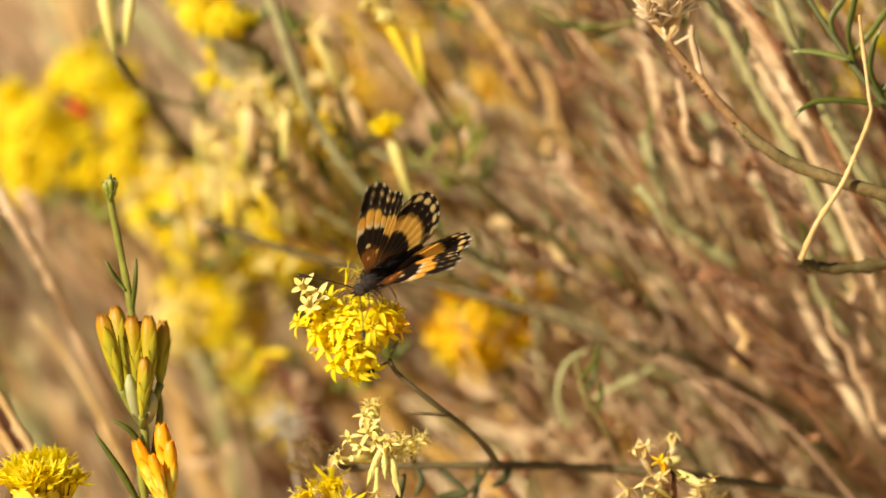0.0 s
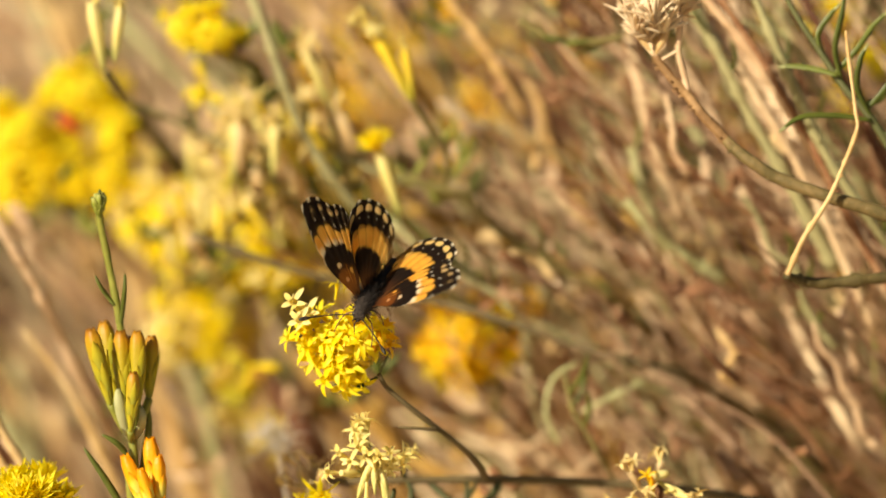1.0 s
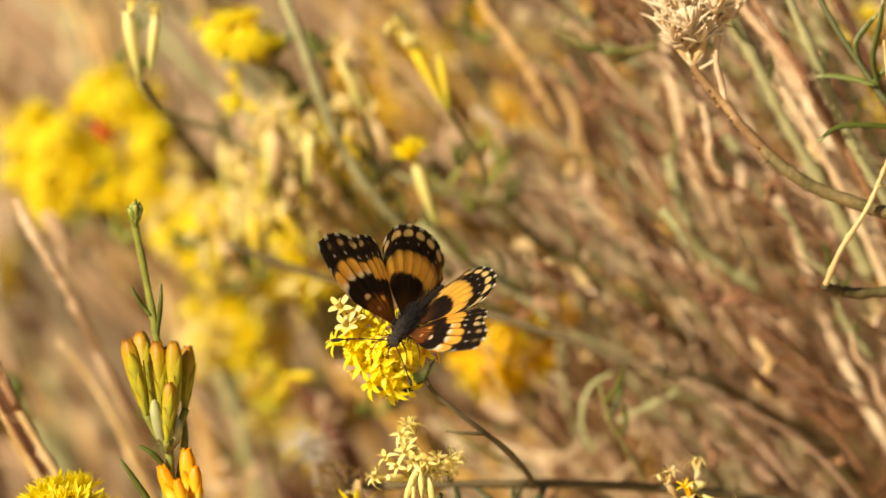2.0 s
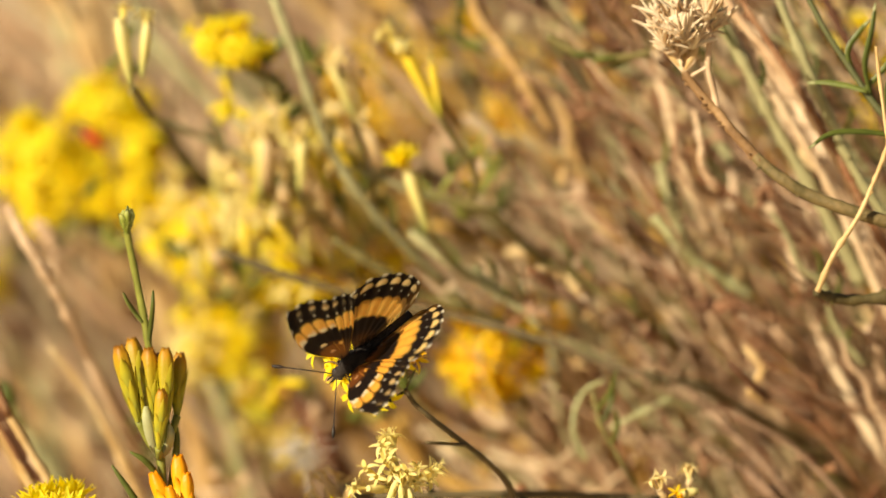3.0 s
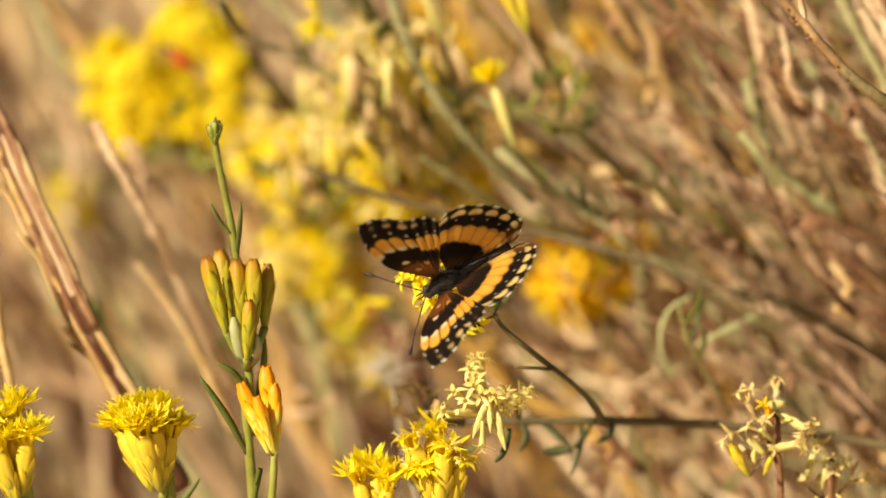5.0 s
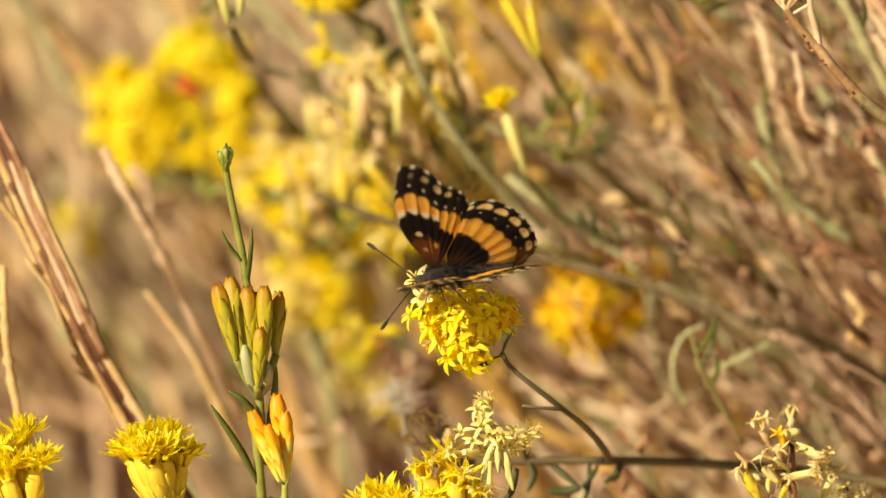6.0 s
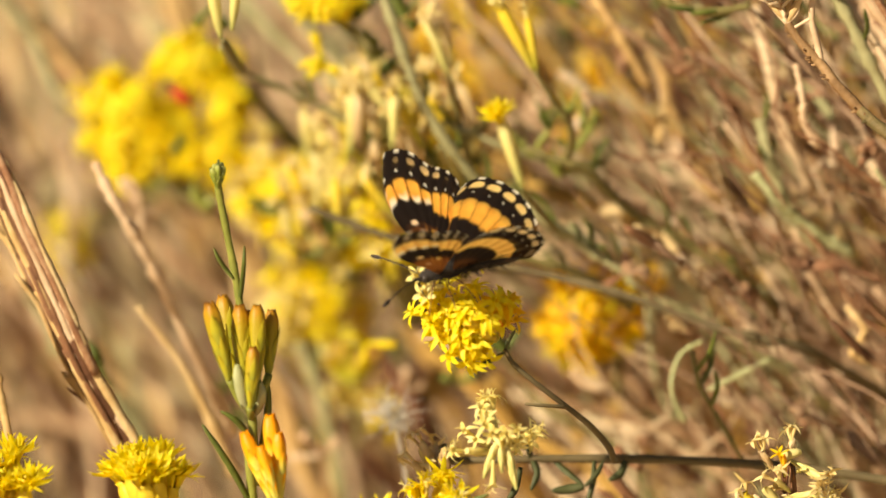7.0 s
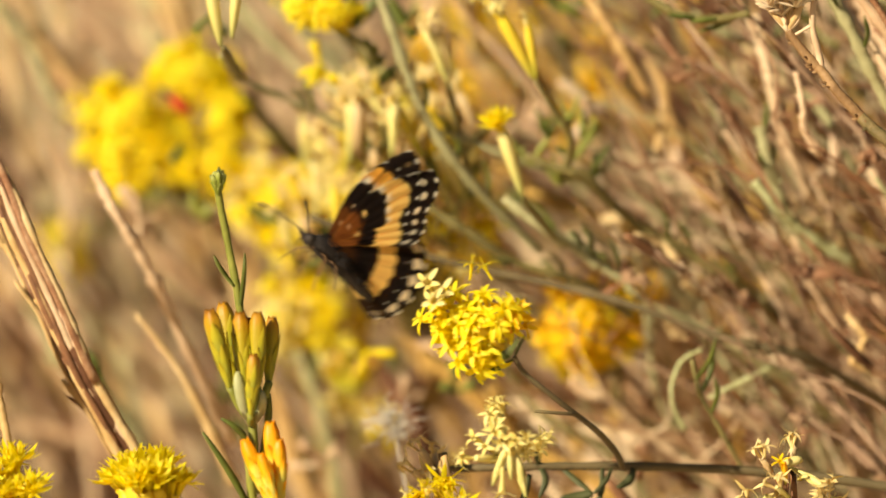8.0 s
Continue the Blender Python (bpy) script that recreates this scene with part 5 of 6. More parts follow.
flower_mass("yellow_flower_mass", [(spot(72.6, 29.6, 112), 3.4), (spot(74.4, 33.8, 114), 3.2), (spot(62.4, 43.6, 130), 3.6), (spot(70.4, 43.4, 124), 4.0), (spot(77.6, 38.0, 130), 3.6)], 64, "yellow flowers far behind the leafy shoot", FLORETS + FLORETS_PALE[:1], 16, 1.3, foot=spot(80.4, 22.1, 140))
flower_mass("yellow_flower_mass", [(spot(16.9, -8.1, 120), 0.8)], 58, "small yellow flower heads behind the branch", FLORETS_DEEP, 10, 0.9, foot=spot(17.6, -15.9, 130))
flower_mass("ochre_flower_mass", [(spot(-15.9, 35.6, 240), 7.5), (spot(-9.4, 33.1, 240), 8.0), (spot(-13.4, 27.6, 245), 7.5), (spot(-17.4, 29.1, 245), 6.0)], 59, "ochre flower cluster deep in the shrub", FLORETS_DEEP + FLORETS_DRY + FLORETS[:1], 40, 1.7, husks=HUSKS_D, foot=spot(-2.4, 11.1, 340))
flower_mass("ochre_flower_mass", [(spot(8.1, 25.1, 240), 5.5), (spot(5.6, 20.1, 245), 4.5), (spot(1.6, 38.1, 260), 6.0), (spot(11.6, 38.1, 260), 5.0)], 60, "scattered ochre flowers deep in the shrub", FLORETS_DEEP + FLORETS_DRY, 22, 1.5, husks=HUSKS_D, foot=spot(17.6, 6.1, 230))


def withered_sprays():
    """Withered heads that droop between the yellow flowers: slim tubes with torn mouths on thin stalks."""
    rng = random.Random(61)
    spots = ((-35, 25, 78), (-28, 21, 74), (-32, 15, 86), (-24, 19, 80), (-19, 18, 92), (-38, 16, 96), (-26, 13, 84), (-32, 29, 88), (-42, 10, 104), (-22, 24, 88), (-28, 27, 92), (-37, 20, 100))
    for k, (cx, cz, b) in enumerate(spots):
        b += 10
        foot = spot(cx + 9, cz - 14, b + 14)
        t = thing("withered_spray", foot, "spray of withered tan-yellow flower heads on thin stalks", "flower", "withered sprays")
        for j in range(6):
            e = spot(cx + rng.uniform(-6.5, 5.5), cz + rng.uniform(-5, 6), b + rng.uniform(-9, 9))
            a = e + Vector((rng.uniform(-1, 6), rng.uniform(-2, 4), rng.uniform(-12, -7))) * MM
            head(t, a, e, (HUSKS_SLIM, HUSKS_P, HUSKS_SLIM, HUSKS_TAN, HUSKS_P, HUSKS_D)[j], FLORETS_DRY if j % 2 else FLORETS_PALE[:1] + FLORETS_DRY, (2, 1, 3, 2, 1, 3)[j], rng, 0.8, 0.8)
            bm = bmesh.new()
            tube(bm, [a, a.lerp(foot, 0.5) + Vector((-0.002, 0, 0)), foot], 0.35, 0.6, 5, 4, 0.08, rng)
            part("stalk", bm, OLIVE if j % 2 else TAN, t)
            if j % 3 == 0:
                q = a.lerp(foot, 0.3)
                bm = bmesh.new()
                tip = q + Vector((rng.uniform(-5, 5), rng.uniform(-3, 1), rng.uniform(2, 7))) * MM
                blade(bm, [q, q.lerp(tip, 0.5) + Vector((0.001, 0, 0)), tip], 1.2)
                part("leaf", bm, LEAF, t, "narrow green leaf")


withered_sprays()


def green_tips():
    """Yellow-green buds and leaf tufts among the flowers."""
    rng = random.Random(66)
    for cx, cy, b, w, ln, m in ((440, 690, 150, 3.6, 11, BUD), (430, 640, 155, 3.0, 9, BUD), (290, 400, 115, 2.0, 6, GREEN), (180, 390, 120, 2.0, 6, GREEN), (775, 255, 80, 0.9, 6, LEAF), (820, 290, 82, 0.9, 7, GREEN), (745, 300, 84, 0.9, 7, GREEN), (800, 235, 84, 0.9, 7, GREEN), (850, 325, 88, 0.9, 7, LEAF), (790, 335, 86, 0.9, 7, GREEN), (835, 255, 90, 1.4, 6, GREEN), (440, 60, 96, 2.0, 8, LEAF), (480, 160, 98, 2.0, 8, LEAF), (400, 440, 120, 2.2, 7, LEAF), (560, 330, 96, 1.6, 7, GREEN), (470, 130, 95, 2.0, 8, GREEN), (540, 80, 90, 2.0, 9, LEAF), (700, 640, 70, 1.4, 5, LEAF)):
        c = spot((cx - 784) / 10, (441 - cy) / 10, b)
        t = thing("leaf_tuft", c, "small tuft of narrow green leaves between the flowers", "leaves", "leaf tufts")
        for k in range(5):
            e = c + Vector((rng.uniform(-0.6, 0.6), rng.uniform(-0.3, 0.3), rng.uniform(0.3, 1.0))) * ln * MM
            bm = bmesh.new()
            blade(bm, [c, c.lerp(e, 0.5) + Vector((rng.uniform(-1, 1), 0, 0)) * MM, e], w)
            part("leaf", bm, m, t)


green_tips()


def down_puff():
    rng = random.Random(71)
    c = spot(-27.9, -31.4, 62)
    bm = bmesh.new()
    for k in range(170):
        o = c + Vector((rng.gauss(0, 1.4), rng.gauss(0, 1), rng.gauss(0, 1.6))) * MM
        d = Vector((rng.gauss(0, 0.9), rng.gauss(0, 0.8), rng.gauss(0.7, 0.7))).normalized()
        ln = rng.uniform(1.5, 5.0)
        tube(bm, [o, o + d * ln * 0.5 * MM, o + d * ln * MM + Vector((rng.uniform(-1, 1), 0, -0.4)) * MM], 0.10, 0.05, 3, 1, 0, rng)
    tube(bm, [c, c + Vector((0.004, 0.002, -0.02)), c + Vector((0.012, 0.006, -0.05))], 0.25, 0.45, 5, 4, 0, rng)
    lone("seed_puff", bm, FLUFF, "white silky tuft of seed down on a stalk", "seed head")


down_puff()


# ---- the small insect on the far flowers ----
def insect():
    red = material("insect_red", [(0.2, (0.34, 0.020, 0.005)), (0.8, (0.52, 0.045, 0.010))], 900, 0.5, bump=0.1)
    dark = material("insect_dark", [(0.2, (0.02, 0.018, 0.02)), (0.8, (0.06, 0.05, 0.05))], 900, 0.3, bump=0.1)
    a, b = spot(-62.7, 23.2, 142), spot(-67.6, 27.6, 141)
    t = thing("beetle", a.lerp(b, 0.5), "slim red and black beetle on the yellow flowers", "beetle")
    bm = bmesh.new()
    tube(bm, [a, a.lerp(b, 0.35), a.lerp(b, 0.7)], 1.15, 1.15, 10, 5, 0, None, lambda s: 0.25 + 0.9 * math.sin(math.pi * (0.1 + 0.8 * s)))
    part("wing_case", bm, red, t, "dark red wing cases")
    bm = bmesh.new()
    tube(bm, [a.lerp(b, 0.66), a.lerp(b, 0.85), b], 0.8, 0.6, 10, 4, 0, None, lambda s: 0.4 + 0.7 * math.sin(math.pi * (0.1 + 0.8 * s)))
    part("head", bm, dark, t, "dark head and neck")
    for k in range(3):
        p = a.lerp(b, 0.35 + 0.2 * k)
        for s in (-1, 1):
            bm = bmesh.new()
            q = p + Vector((s * 1.2, -0.4, s * 0.9)) * MM
            tube(bm, [p, q, q + Vector((s * 0.6, 0.3, -1.0)) * MM], 0.12, 0.08, 4, 2, 0)
            part("leg", bm, dark, t)


insect()


# ---- the butterfly ----
ORANGE, AMBER, PALE = Vector((0.80, 0.33, 0.045)), Vector((0.91, 0.52, 0.09)), Vector((0.90, 0.62, 0.21))
STRAW = Vector((0.93, 0.68, 0.20))
BLACK, CREAM, DUSK, RUST = Vector((0.016, 0.010, 0.008)), Vector((0.88, 0.82, 0.68)), Vector((0.075, 0.030, 0.014)), Vector((0.28, 0.090, 0.020))


def step(a, b, x):
    t = max(0.0, min(1.0, (x - a) / (b - a)))
    return t * t * (3 - 2 * t)


def wing_pattern(fore, dorsal, s, a, wob):
    """The colour of the wing at s (0 base, 1 margin) and a (0 leading edge, 1 trailing edge)."""
    cells = 7
    u = a * cells + 0.10 * math.sin(s * 9)
    k = int(max(0, min(cells - 1, u)))
    f = u - k
    mid = 1 - abs(2 * f - 1)
    c = DUSK.lerp(BLACK, step(0.1, 0.35, s)) if dorsal else (RUST * 1.2 if fore else RUST * 0.6).lerp(BLACK, step(0.28 + 0.06 * wob, 0.38, s) if fore else step(0.08, 0.30, s))

    def blot(ss, rs, rf, colour, keep=1.0, power=2.0, centre=0.5):
        nonlocal c
        d = (abs((s - ss) / rs) ** power + abs((f - centre) / rf) ** power) ** (1 / power)
        c = c.lerp(colour, keep * (1 - step(0.80, 1.04, d + 0.10 * wob)))

    def mark(sa, ss, ra, rs, colour, keep):
        nonlocal c
        c = c.lerp(colour, keep * (1 - step(0.55, 1.0, math.hypot((a - sa) / ra, (s - ss) / rs))))

    if fore:
        lo = (0.575, 0.575, 0.56, 0.585, 0.505, 0.50, 0.525)[k] + 0.022 * wob + 0.012 * math.sin(f * 7 + k)
        hi = (0.745, 0.765, 0.755, 0.725, 0.735, 0.755, 0.775)[k] + (0.0 if dorsal else 0.025)
        # warm brown cells near the base, with their pale bars and veins
        c = c.lerp(RUST * 0.75, (0.75 if dorsal else 0.3) * (1 - step(0.30, 0.40, s)) * step(0.06, 0.18, s) * (1 - step(0.55, 0.72, a)))
        c = c.lerp(BLACK, 0.8 * (1 - step(0.0, 0.03, abs(s - 0.355 + 0.05 * a))) * (1 - step(0.55, 0.7, a)))
        mark(0.22, 0.375, 0.075, 0.030, CREAM.lerp(ORANGE, 0.35) if dorsal else PALE, 0.95)
        mark(0.56, 0.315, 0.085, 0.040, AMBER.lerp(ORANGE, 0.5) * 0.85 if dorsal else PALE, 0.9)
        mark(0.22, 0.215, 0.10, 0.028, ORANGE.lerp(CREAM, 0.25) * 0.8, 0.8)
        mark(0.40, 0.27, 0.018, 0.12, ORANGE * 0.7, 0.7)
        mark(0.64, 0.24, 0.020, 0.16, ORANGE * 0.65, 0.7)
        mark(0.985, 0.45, 0.018, 0.40, ORANGE * 0.6, 0.6)
        hue = ORANGE.lerp(AMBER, 0.30 + 0.35 * step(lo, hi, s) + 0.4 * wob) if dorsal else STRAW.lerp(PALE, 0.35 + 0.3 * wob)
        hue = hue.lerp(ORANGE, 0.45 * step(0.62, 0.95, abs(2 * f - 1)) + 0.25 * max(0.0, noise.noise(Vector((a * 60, s * 5, 3.0)))))
        if k < 4:
            hue = hue.lerp(CREAM, (0.95, 0.85, 0.9, 0.7)[k] * (1 - step(0.02, 0.085, s - lo)) * step(0.15, 0.6, mid))
        blot((lo + hi) / 2, (hi - lo) / 2, 0.50 if dorsal else 0.66, hue, 1.0, 5.0)
        if dorsal and mid < 0.16:
            c = c.lerp(BLACK, 0.32 * step(lo, lo + 0.02, s) * (1 - step(hi - 0.02, hi, s)))
        blot(hi + (0.055, 0.060, 0.055, 0.048, 0.035, 0.035, 0.040)[k], 0.015, (0.15, 0.11, 0.11, 0.18, 0.15, 0.09, 0.11)[k], CREAM, (1, 1, 1, 1, 1, 0.9, 0.9)[k])
        if dorsal:
            blot(0.915, (0.02, 0.025, 0.032, 0.042, 0.034, 0.02, 0.02)[k], (0.2, 0.2, 0.30, 0.38, 0.36, 0.2, 0.2)[k], AMBER.lerp(CREAM, 0.30), (0.04, 0.25, 0.55, 0.85, 0.80, 0.08, 0.0)[k])
        else:
            blot(0.885, 0.030, 0.30, CREAM.lerp(PALE, 0.3), (0.5, 0.7, 0.9, 0.9, 0.8, 0.8, 0.6)[k])
        if a < 0.05 and int(s * 26) % 3 == 0 and s > 0.5:
            c = c.lerp(CREAM, 0.5)
    else:
        edge = (0.53, 0.50, 0.48, 0.46, 0.46, 0.44, 0.36)[k] + 0.03 * wob
        lo, hi = (edge, (0.735, 0.720, 0.705, 0.705, 0.720, 0.750, 0.77)[k] + 0.012 * mid) if dorsal else (0.48 + 0.3 * (edge - 0.46), 0.67 + 0.012 * mid)
        band = step(lo - 0.015, lo + 0.015, s) * (1 - step(hi - 0.012, hi + 0.012, s))
        if dorsal:
            hue = ORANGE.lerp(AMBER, 0.42 + 0.35 * step(lo, hi, s) * step(0.1, 0.8, mid) + 0.4 * wob).lerp(PALE, 0.5 * step(0.62, 0.9, a))
            c = c.lerp(ORANGE * 0.5, 0.7 * step(0.70, 0.97, a) * step(0.08, 0.3, s))
        else:
            hue = PALE.lerp(STRAW, 0.6 - 0.2 * wob)
        c = c.lerp(hue, band)
        if mid < 0.14:
            c = c.lerp(BLACK, (0.35 if dorsal else 0.2) * band)
        blot(0.800 + 0.008 * (k % 2), 0.012, 0.075, CREAM, (0.3, 0.8, 0.5, 0.8, 0.7, 0.8, 0.3)[k])
        blot(0.905, 0.043, 0.42 if dorsal else 0.36, AMBER.lerp(PALE, 0.8 + 0.3 * wob).lerp(CREAM, 0.12) if dorsal else CREAM.lerp(PALE, 0.25), (0.7, 0.95, 1, 1, 0.95, 0.8, 0.3)[k], 2.4)
    # chequered fringe
    if s > 0.955:
        c = c.lerp(CREAM, 0.9 * step(0.55, 0.75, mid) * step(0.965, 0.978, s))
    return c


def outline(fore, a):
    """The wing's reach in mm at a."""
    if fore:
        r = 23.8 - 6.6 * step(0.1, 1.0, a) - 1.45 * math.exp(-((a - 0.52) / 0.15) ** 2)
        r -= 2.6 * (1 - min(1, a / 0.10)) ** 2
        r -= 1.8 * max(0, (a - 0.84) / 0.16) ** 2 + 0.25 * math.exp(-((a - 0.97) / 0.12) ** 2)
    else:
        r = 16.1 - 0.55 * math.exp(-((a - 0.05) / 0.12) ** 2) - 0.64 * math.exp(-((a - 0.95) / 0.12) ** 2) + 1.7 * math.sin(math.pi * min(1, a * 1.05)) ** 0.8 - 1.6 * max(0, (a - 0.80) / 0.2) ** 2 - 2.2 * max(0, 1 - a / 0.20) ** 2
    return r + 0.30 * abs(math.sin(math.pi * 7 * a)) ** 0.6 - 0.30


WING = material("wing_scales", [(0, (0.5, 0.5, 0.5)), (1, (0.5, 0.5, 0.5))], 900, 0.6, 0.62, bump=0.25)


def wing_material():
    t = WING.node_tree
    col = t.nodes.new("ShaderNodeVertexColor")
    col.layer_name = "pattern"
    tex = t.nodes.new("ShaderNodeTexNoise")
    tex.inputs["Scale"].default_value = 2600
    mixer = t.nodes.new("ShaderNodeMix")
    mixer.data_type, mixer.blend_type = "RGBA", "OVERLAY"
    mixer.inputs[0].default_value = 0.25
    t.links.new(col.outputs[0], mixer.inputs[6])
    t.links.new(tex.outputs["Fac"], mixer.inputs[7])
    for n in t.nodes:
        if n.type == "BSDF_PRINCIPLED":
            t.links.new(mixer.outputs[2], n.inputs["Base Color"])
            n.inputs["Specular IOR Level"].default_value = 0.12
            n.inputs["Roughness"].default_value = 0.8
        if n.type == "BSDF_TRANSLUCENT":
            warm = t.nodes.new("ShaderNodeMix")
            warm.data_type, warm.blend_type = "RGBA", "MULTIPLY"
            warm.inputs[0].default_value = 1.0
            warm.inputs[7].default_value = (1.0, 0.98, 0.86, 1)
            thin = t.nodes.new("ShaderNodeGamma")      # two sheets: each lets the root of the colour pass
            thin.inputs[1].default_value = 0.42
            t.links.new(col.outputs[0], thin.inputs[0])
            t.links.new(thin.outputs[0], warm.inputs[6])
            t.links.new(warm.outputs[2], n.inputs[0])


wing_material()


def wing_mesh(name, fore, side):
    """A wing in two thin sheets, upper and under side each with its pattern; the hinge is at the origin, x forward, side +1 is left."""
    ns, na = 74, 96
    lo, hi = (74.3, 115.6) if fore else (110.6, 184.8)
    verts, cols, faces = [], [], []
    for sheet in (0, 1):
        for j in range(na + 1):
            a = j / na
            for i in range(ns + 1):
                s = i / ns
                ang = lo + (hi - lo) * a
                ang -= (12.5 * math.sin(math.pi * s ** 0.8) * (1 - a) ** 2 if fore else 10.0 * math.sin(math.pi * s ** 0.8) * (1 - a) ** 3)
                r = outline(fore, a) * (0.05 + 0.95 * s)
                x, y = r * math.cos(radians(ang)), r * math.sin(radians(ang))
                ridge = 0.10 * math.cos(a * 7 * 2 * math.pi) * s
                curve = (1.16 * s * (1 - s) * 2.0 if fore else 1.0 * s * (1 - s) * 2) - (0.9 if not fore else 0.5) * (a - 0.5) ** 2 * s * 3
                z = curve + ridge + (0.07 if sheet == 0 else -0.07) * (1 - 0.7 * s) + (0.0 if fore else -0.10)
                verts.append((x * MM, side * y * MM, z * MM))
                w = noise.noise(Vector((a * 9 + (3 if fore else 0), s * 14, sheet * 5.0)))
                cols.append(wing_pattern(fore, sheet == 0, s, a, w))
    n1 = (ns + 1) * (na + 1)
    for j in range(na):
        for i in range(ns):
            q = [j * (ns + 1) + i, j * (ns + 1) + i + 1, (j + 1) * (ns + 1) + i + 1, (j + 1) * (ns + 1) + i]
            up = q if side > 0 else q[::-1]
            faces.append(up)
            faces.append([n1 + v for v in up[::-1]])
    edge = [j * (ns + 1) + ns for j in range(na + 1)]
    for p, q in zip(edge, edge[1:]):
        faces.append([p, n1 + p, n1 + q, q])
    for row in (0, na):
        line = [row * (ns + 1) + i for i in range(ns + 1)]
        for p, q in zip(line, line[1:]):
            faces.append([p, q, n1 + q, n1 + p])
    me = bpy.data.meshes.new(name)
    me.from_pydata(verts, [], faces)
    layer = me.color_attributes.new("pattern", "FLOAT_COLOR", "POINT")
    layer.data.foreach_set("color", np.array([(c.x, c.y, c.z, 1.0) for c in cols], dtype=np.float32).ravel())
    me.polygons.foreach_set("use_smooth", [True] * len(me.polygons))
    me.materials.append(WING)
    return me


def butterfly():
    fur = material("body_fur", [(0.2, (0.006, 0.004, 0.004)), (0.8, (0.040, 0.030, 0.024))], 900, 0.98, bump=0.6)
    belly = material("body_rings", [(0.2, (0.010, 0.007, 0.005)), (0.8, (0.035, 0.022, 0.015))], 500, 0.6, bump=0.5)
    eye_mat = material("eye", [(0.2, (0.02, 0.015, 0.012)), (0.8, (0.06, 0.045, 0.035))], 900, 0.2, bump=0.1)
    limb = material("limb", [(0.2, (0.10, 0.05, 0.02)), (0.8, (0.30, 0.16, 0.06))], 900, 0.5, bump=0.1)
    horn = material("antenna", [(0.2, (0.02, 0.014, 0.01)), (0.8, (0.09, 0.055, 0.035))], 3000, 0.5, bump=0.1, spread=1.5)
    t = thing("butterfly", (0, 0, 0), "black and orange butterfly with white-spotted borders, on a yellow flower", "butterfly")
    rng = random.Random(2)

    def lathe(pts, prof, sides=14):
        bm = bmesh.new()
        tube(bm, [Vector(p) * MM for p in pts], 1, 1, sides, 6, 0.02, rng, prof)
        return bm

    def hairs(bm, pts, count, ln, rad):
        line = glide([Vector(p) * MM for p in pts], 8)
        for _ in range(count):
            p = rng.choice(line)
            d = Vector((rng.uniform(-0.9, 0.1), rng.gauss(0, 1), rng.gauss(0.3, 0.8))).normalized()
            q = p + d * rad * MM
            tube(bm, [q, q + d * ln * 0.5 * MM + Vector((-0.3, 0, 0)) * ln * 0.3 * MM, q + d * ln * 0.7 * MM + Vector((-0.6, 0, 0)) * ln * 0.6 * MM], 0.05, 0.02, 3, 1, 0, rng)

    spine = [(3.4, 0, 0.2), (1.6, 0, 0.6), (-1.0, 0, 0.4), (-2.6, 0, 0.0)]
    bm = lathe(spine, lambda s: 0.55 + 1.15 * math.sin(math.pi * (0.08 + 0.84 * s)) ** 0.8)
    hairs(bm, spine, 520, 2.0, 1.5)
    part("thorax", bm, fur, t, "dark furry thorax")
    tail = [(-1.8, 0, 0.0), (-5, 0, -0.2), (-9, 0, -0.6), (-12.5, 0, -0.9)]
    bm = lathe(tail, lambda s: (0.35 + 0.75 * math.sin(math.pi * (0.12 + 0.80 * s)) ** 0.7) * (1 + 0.06 * math.sin(s * 44)))
    hairs(bm, tail[:3], 320, 2.2, 0.9)
    part("abdomen", bm, belly, t, "slim dark ringed abdomen")
    bm = lathe([(2.9, 0, 0.1), (3.8, 0, 0.1), (4.9, 0, -0.1)], lambda s: 0.4 + 0.75 * math.sin(math.pi * (0.15 + 0.75 * s)))
    hairs(bm, [(3.2, 0, 0), (4.7, 0, 0)], 90, 0.9, 0.8)
    for s in (-1, 1):
        tube(bm, [Vector((4.5, s * 0.25, -0.2)) * MM, Vector((5.5, s * 0.35, 0.0)) * MM, Vector((6.3, s * 0.3, 0.5)) * MM], 0.22, 0.08, 5, 3, 0, rng)
    hd = part("head", bm, fur, t, "small dark head")
    for s in (-1, 1):
        bm = bmesh.new()
        bmesh.ops.create_uvsphere(bm, u_segments=12, v_segments=8, radius=0.62 * MM)
        bmesh.ops.scale(bm, verts=bm.verts, vec=(1.0, 0.75, 1.1))
        bmesh.ops.translate(bm, verts=bm.verts, vec=Vector((4.1, s * 0.78, 0.15)) * MM)
        part("eye", bm, eye_mat, hd)
        bm = bmesh.new()
        reach = 11.0
        d = Vector((7.5, s * 8.0, 1.4)).normalized()
        pts = [Vector((4.6, s * 0.35, 0.5)) * MM + d * reach * k / 6 * MM + Vector((0, 0, 0.5 * math.sin(k / 6 * 3.1))) * MM for k in range(7)]
        tube(bm, pts, 0.11, 0.12, 6, 4, 0.12, rng, lambda q: 1.0 if q < 0.80 else 1 + 2.2 * math.sin(math.pi * (q - 0.80) / 0.22))
        part("antenna", bm, horn, hd, "fine black antenna with a clubbed end")
        for k, (x, dx, dy) in enumerate(((2.6, 2.2, 2.8), (0.8, -0.4, 3.2), (-0.8, -2.6, 3.0))):
            bm = bmesh.new()
            p = Vector((x, s * 0.8, -0.8))
            pts = [p, p + Vector((dx * 0.4, s * dy * 0.6, -0.6)), p + Vector((dx * 0.8, s * dy * 0.9, -2.6)), p + Vector((dx * 1.1, s * dy, -4.6))]
            tube(bm, [q * MM for q in pts], 0.17, 0.09, 5, 3, 0.05, rng)
            part("leg", bm, limb, t, "thin jointed brown leg")
    bm = bmesh.new()
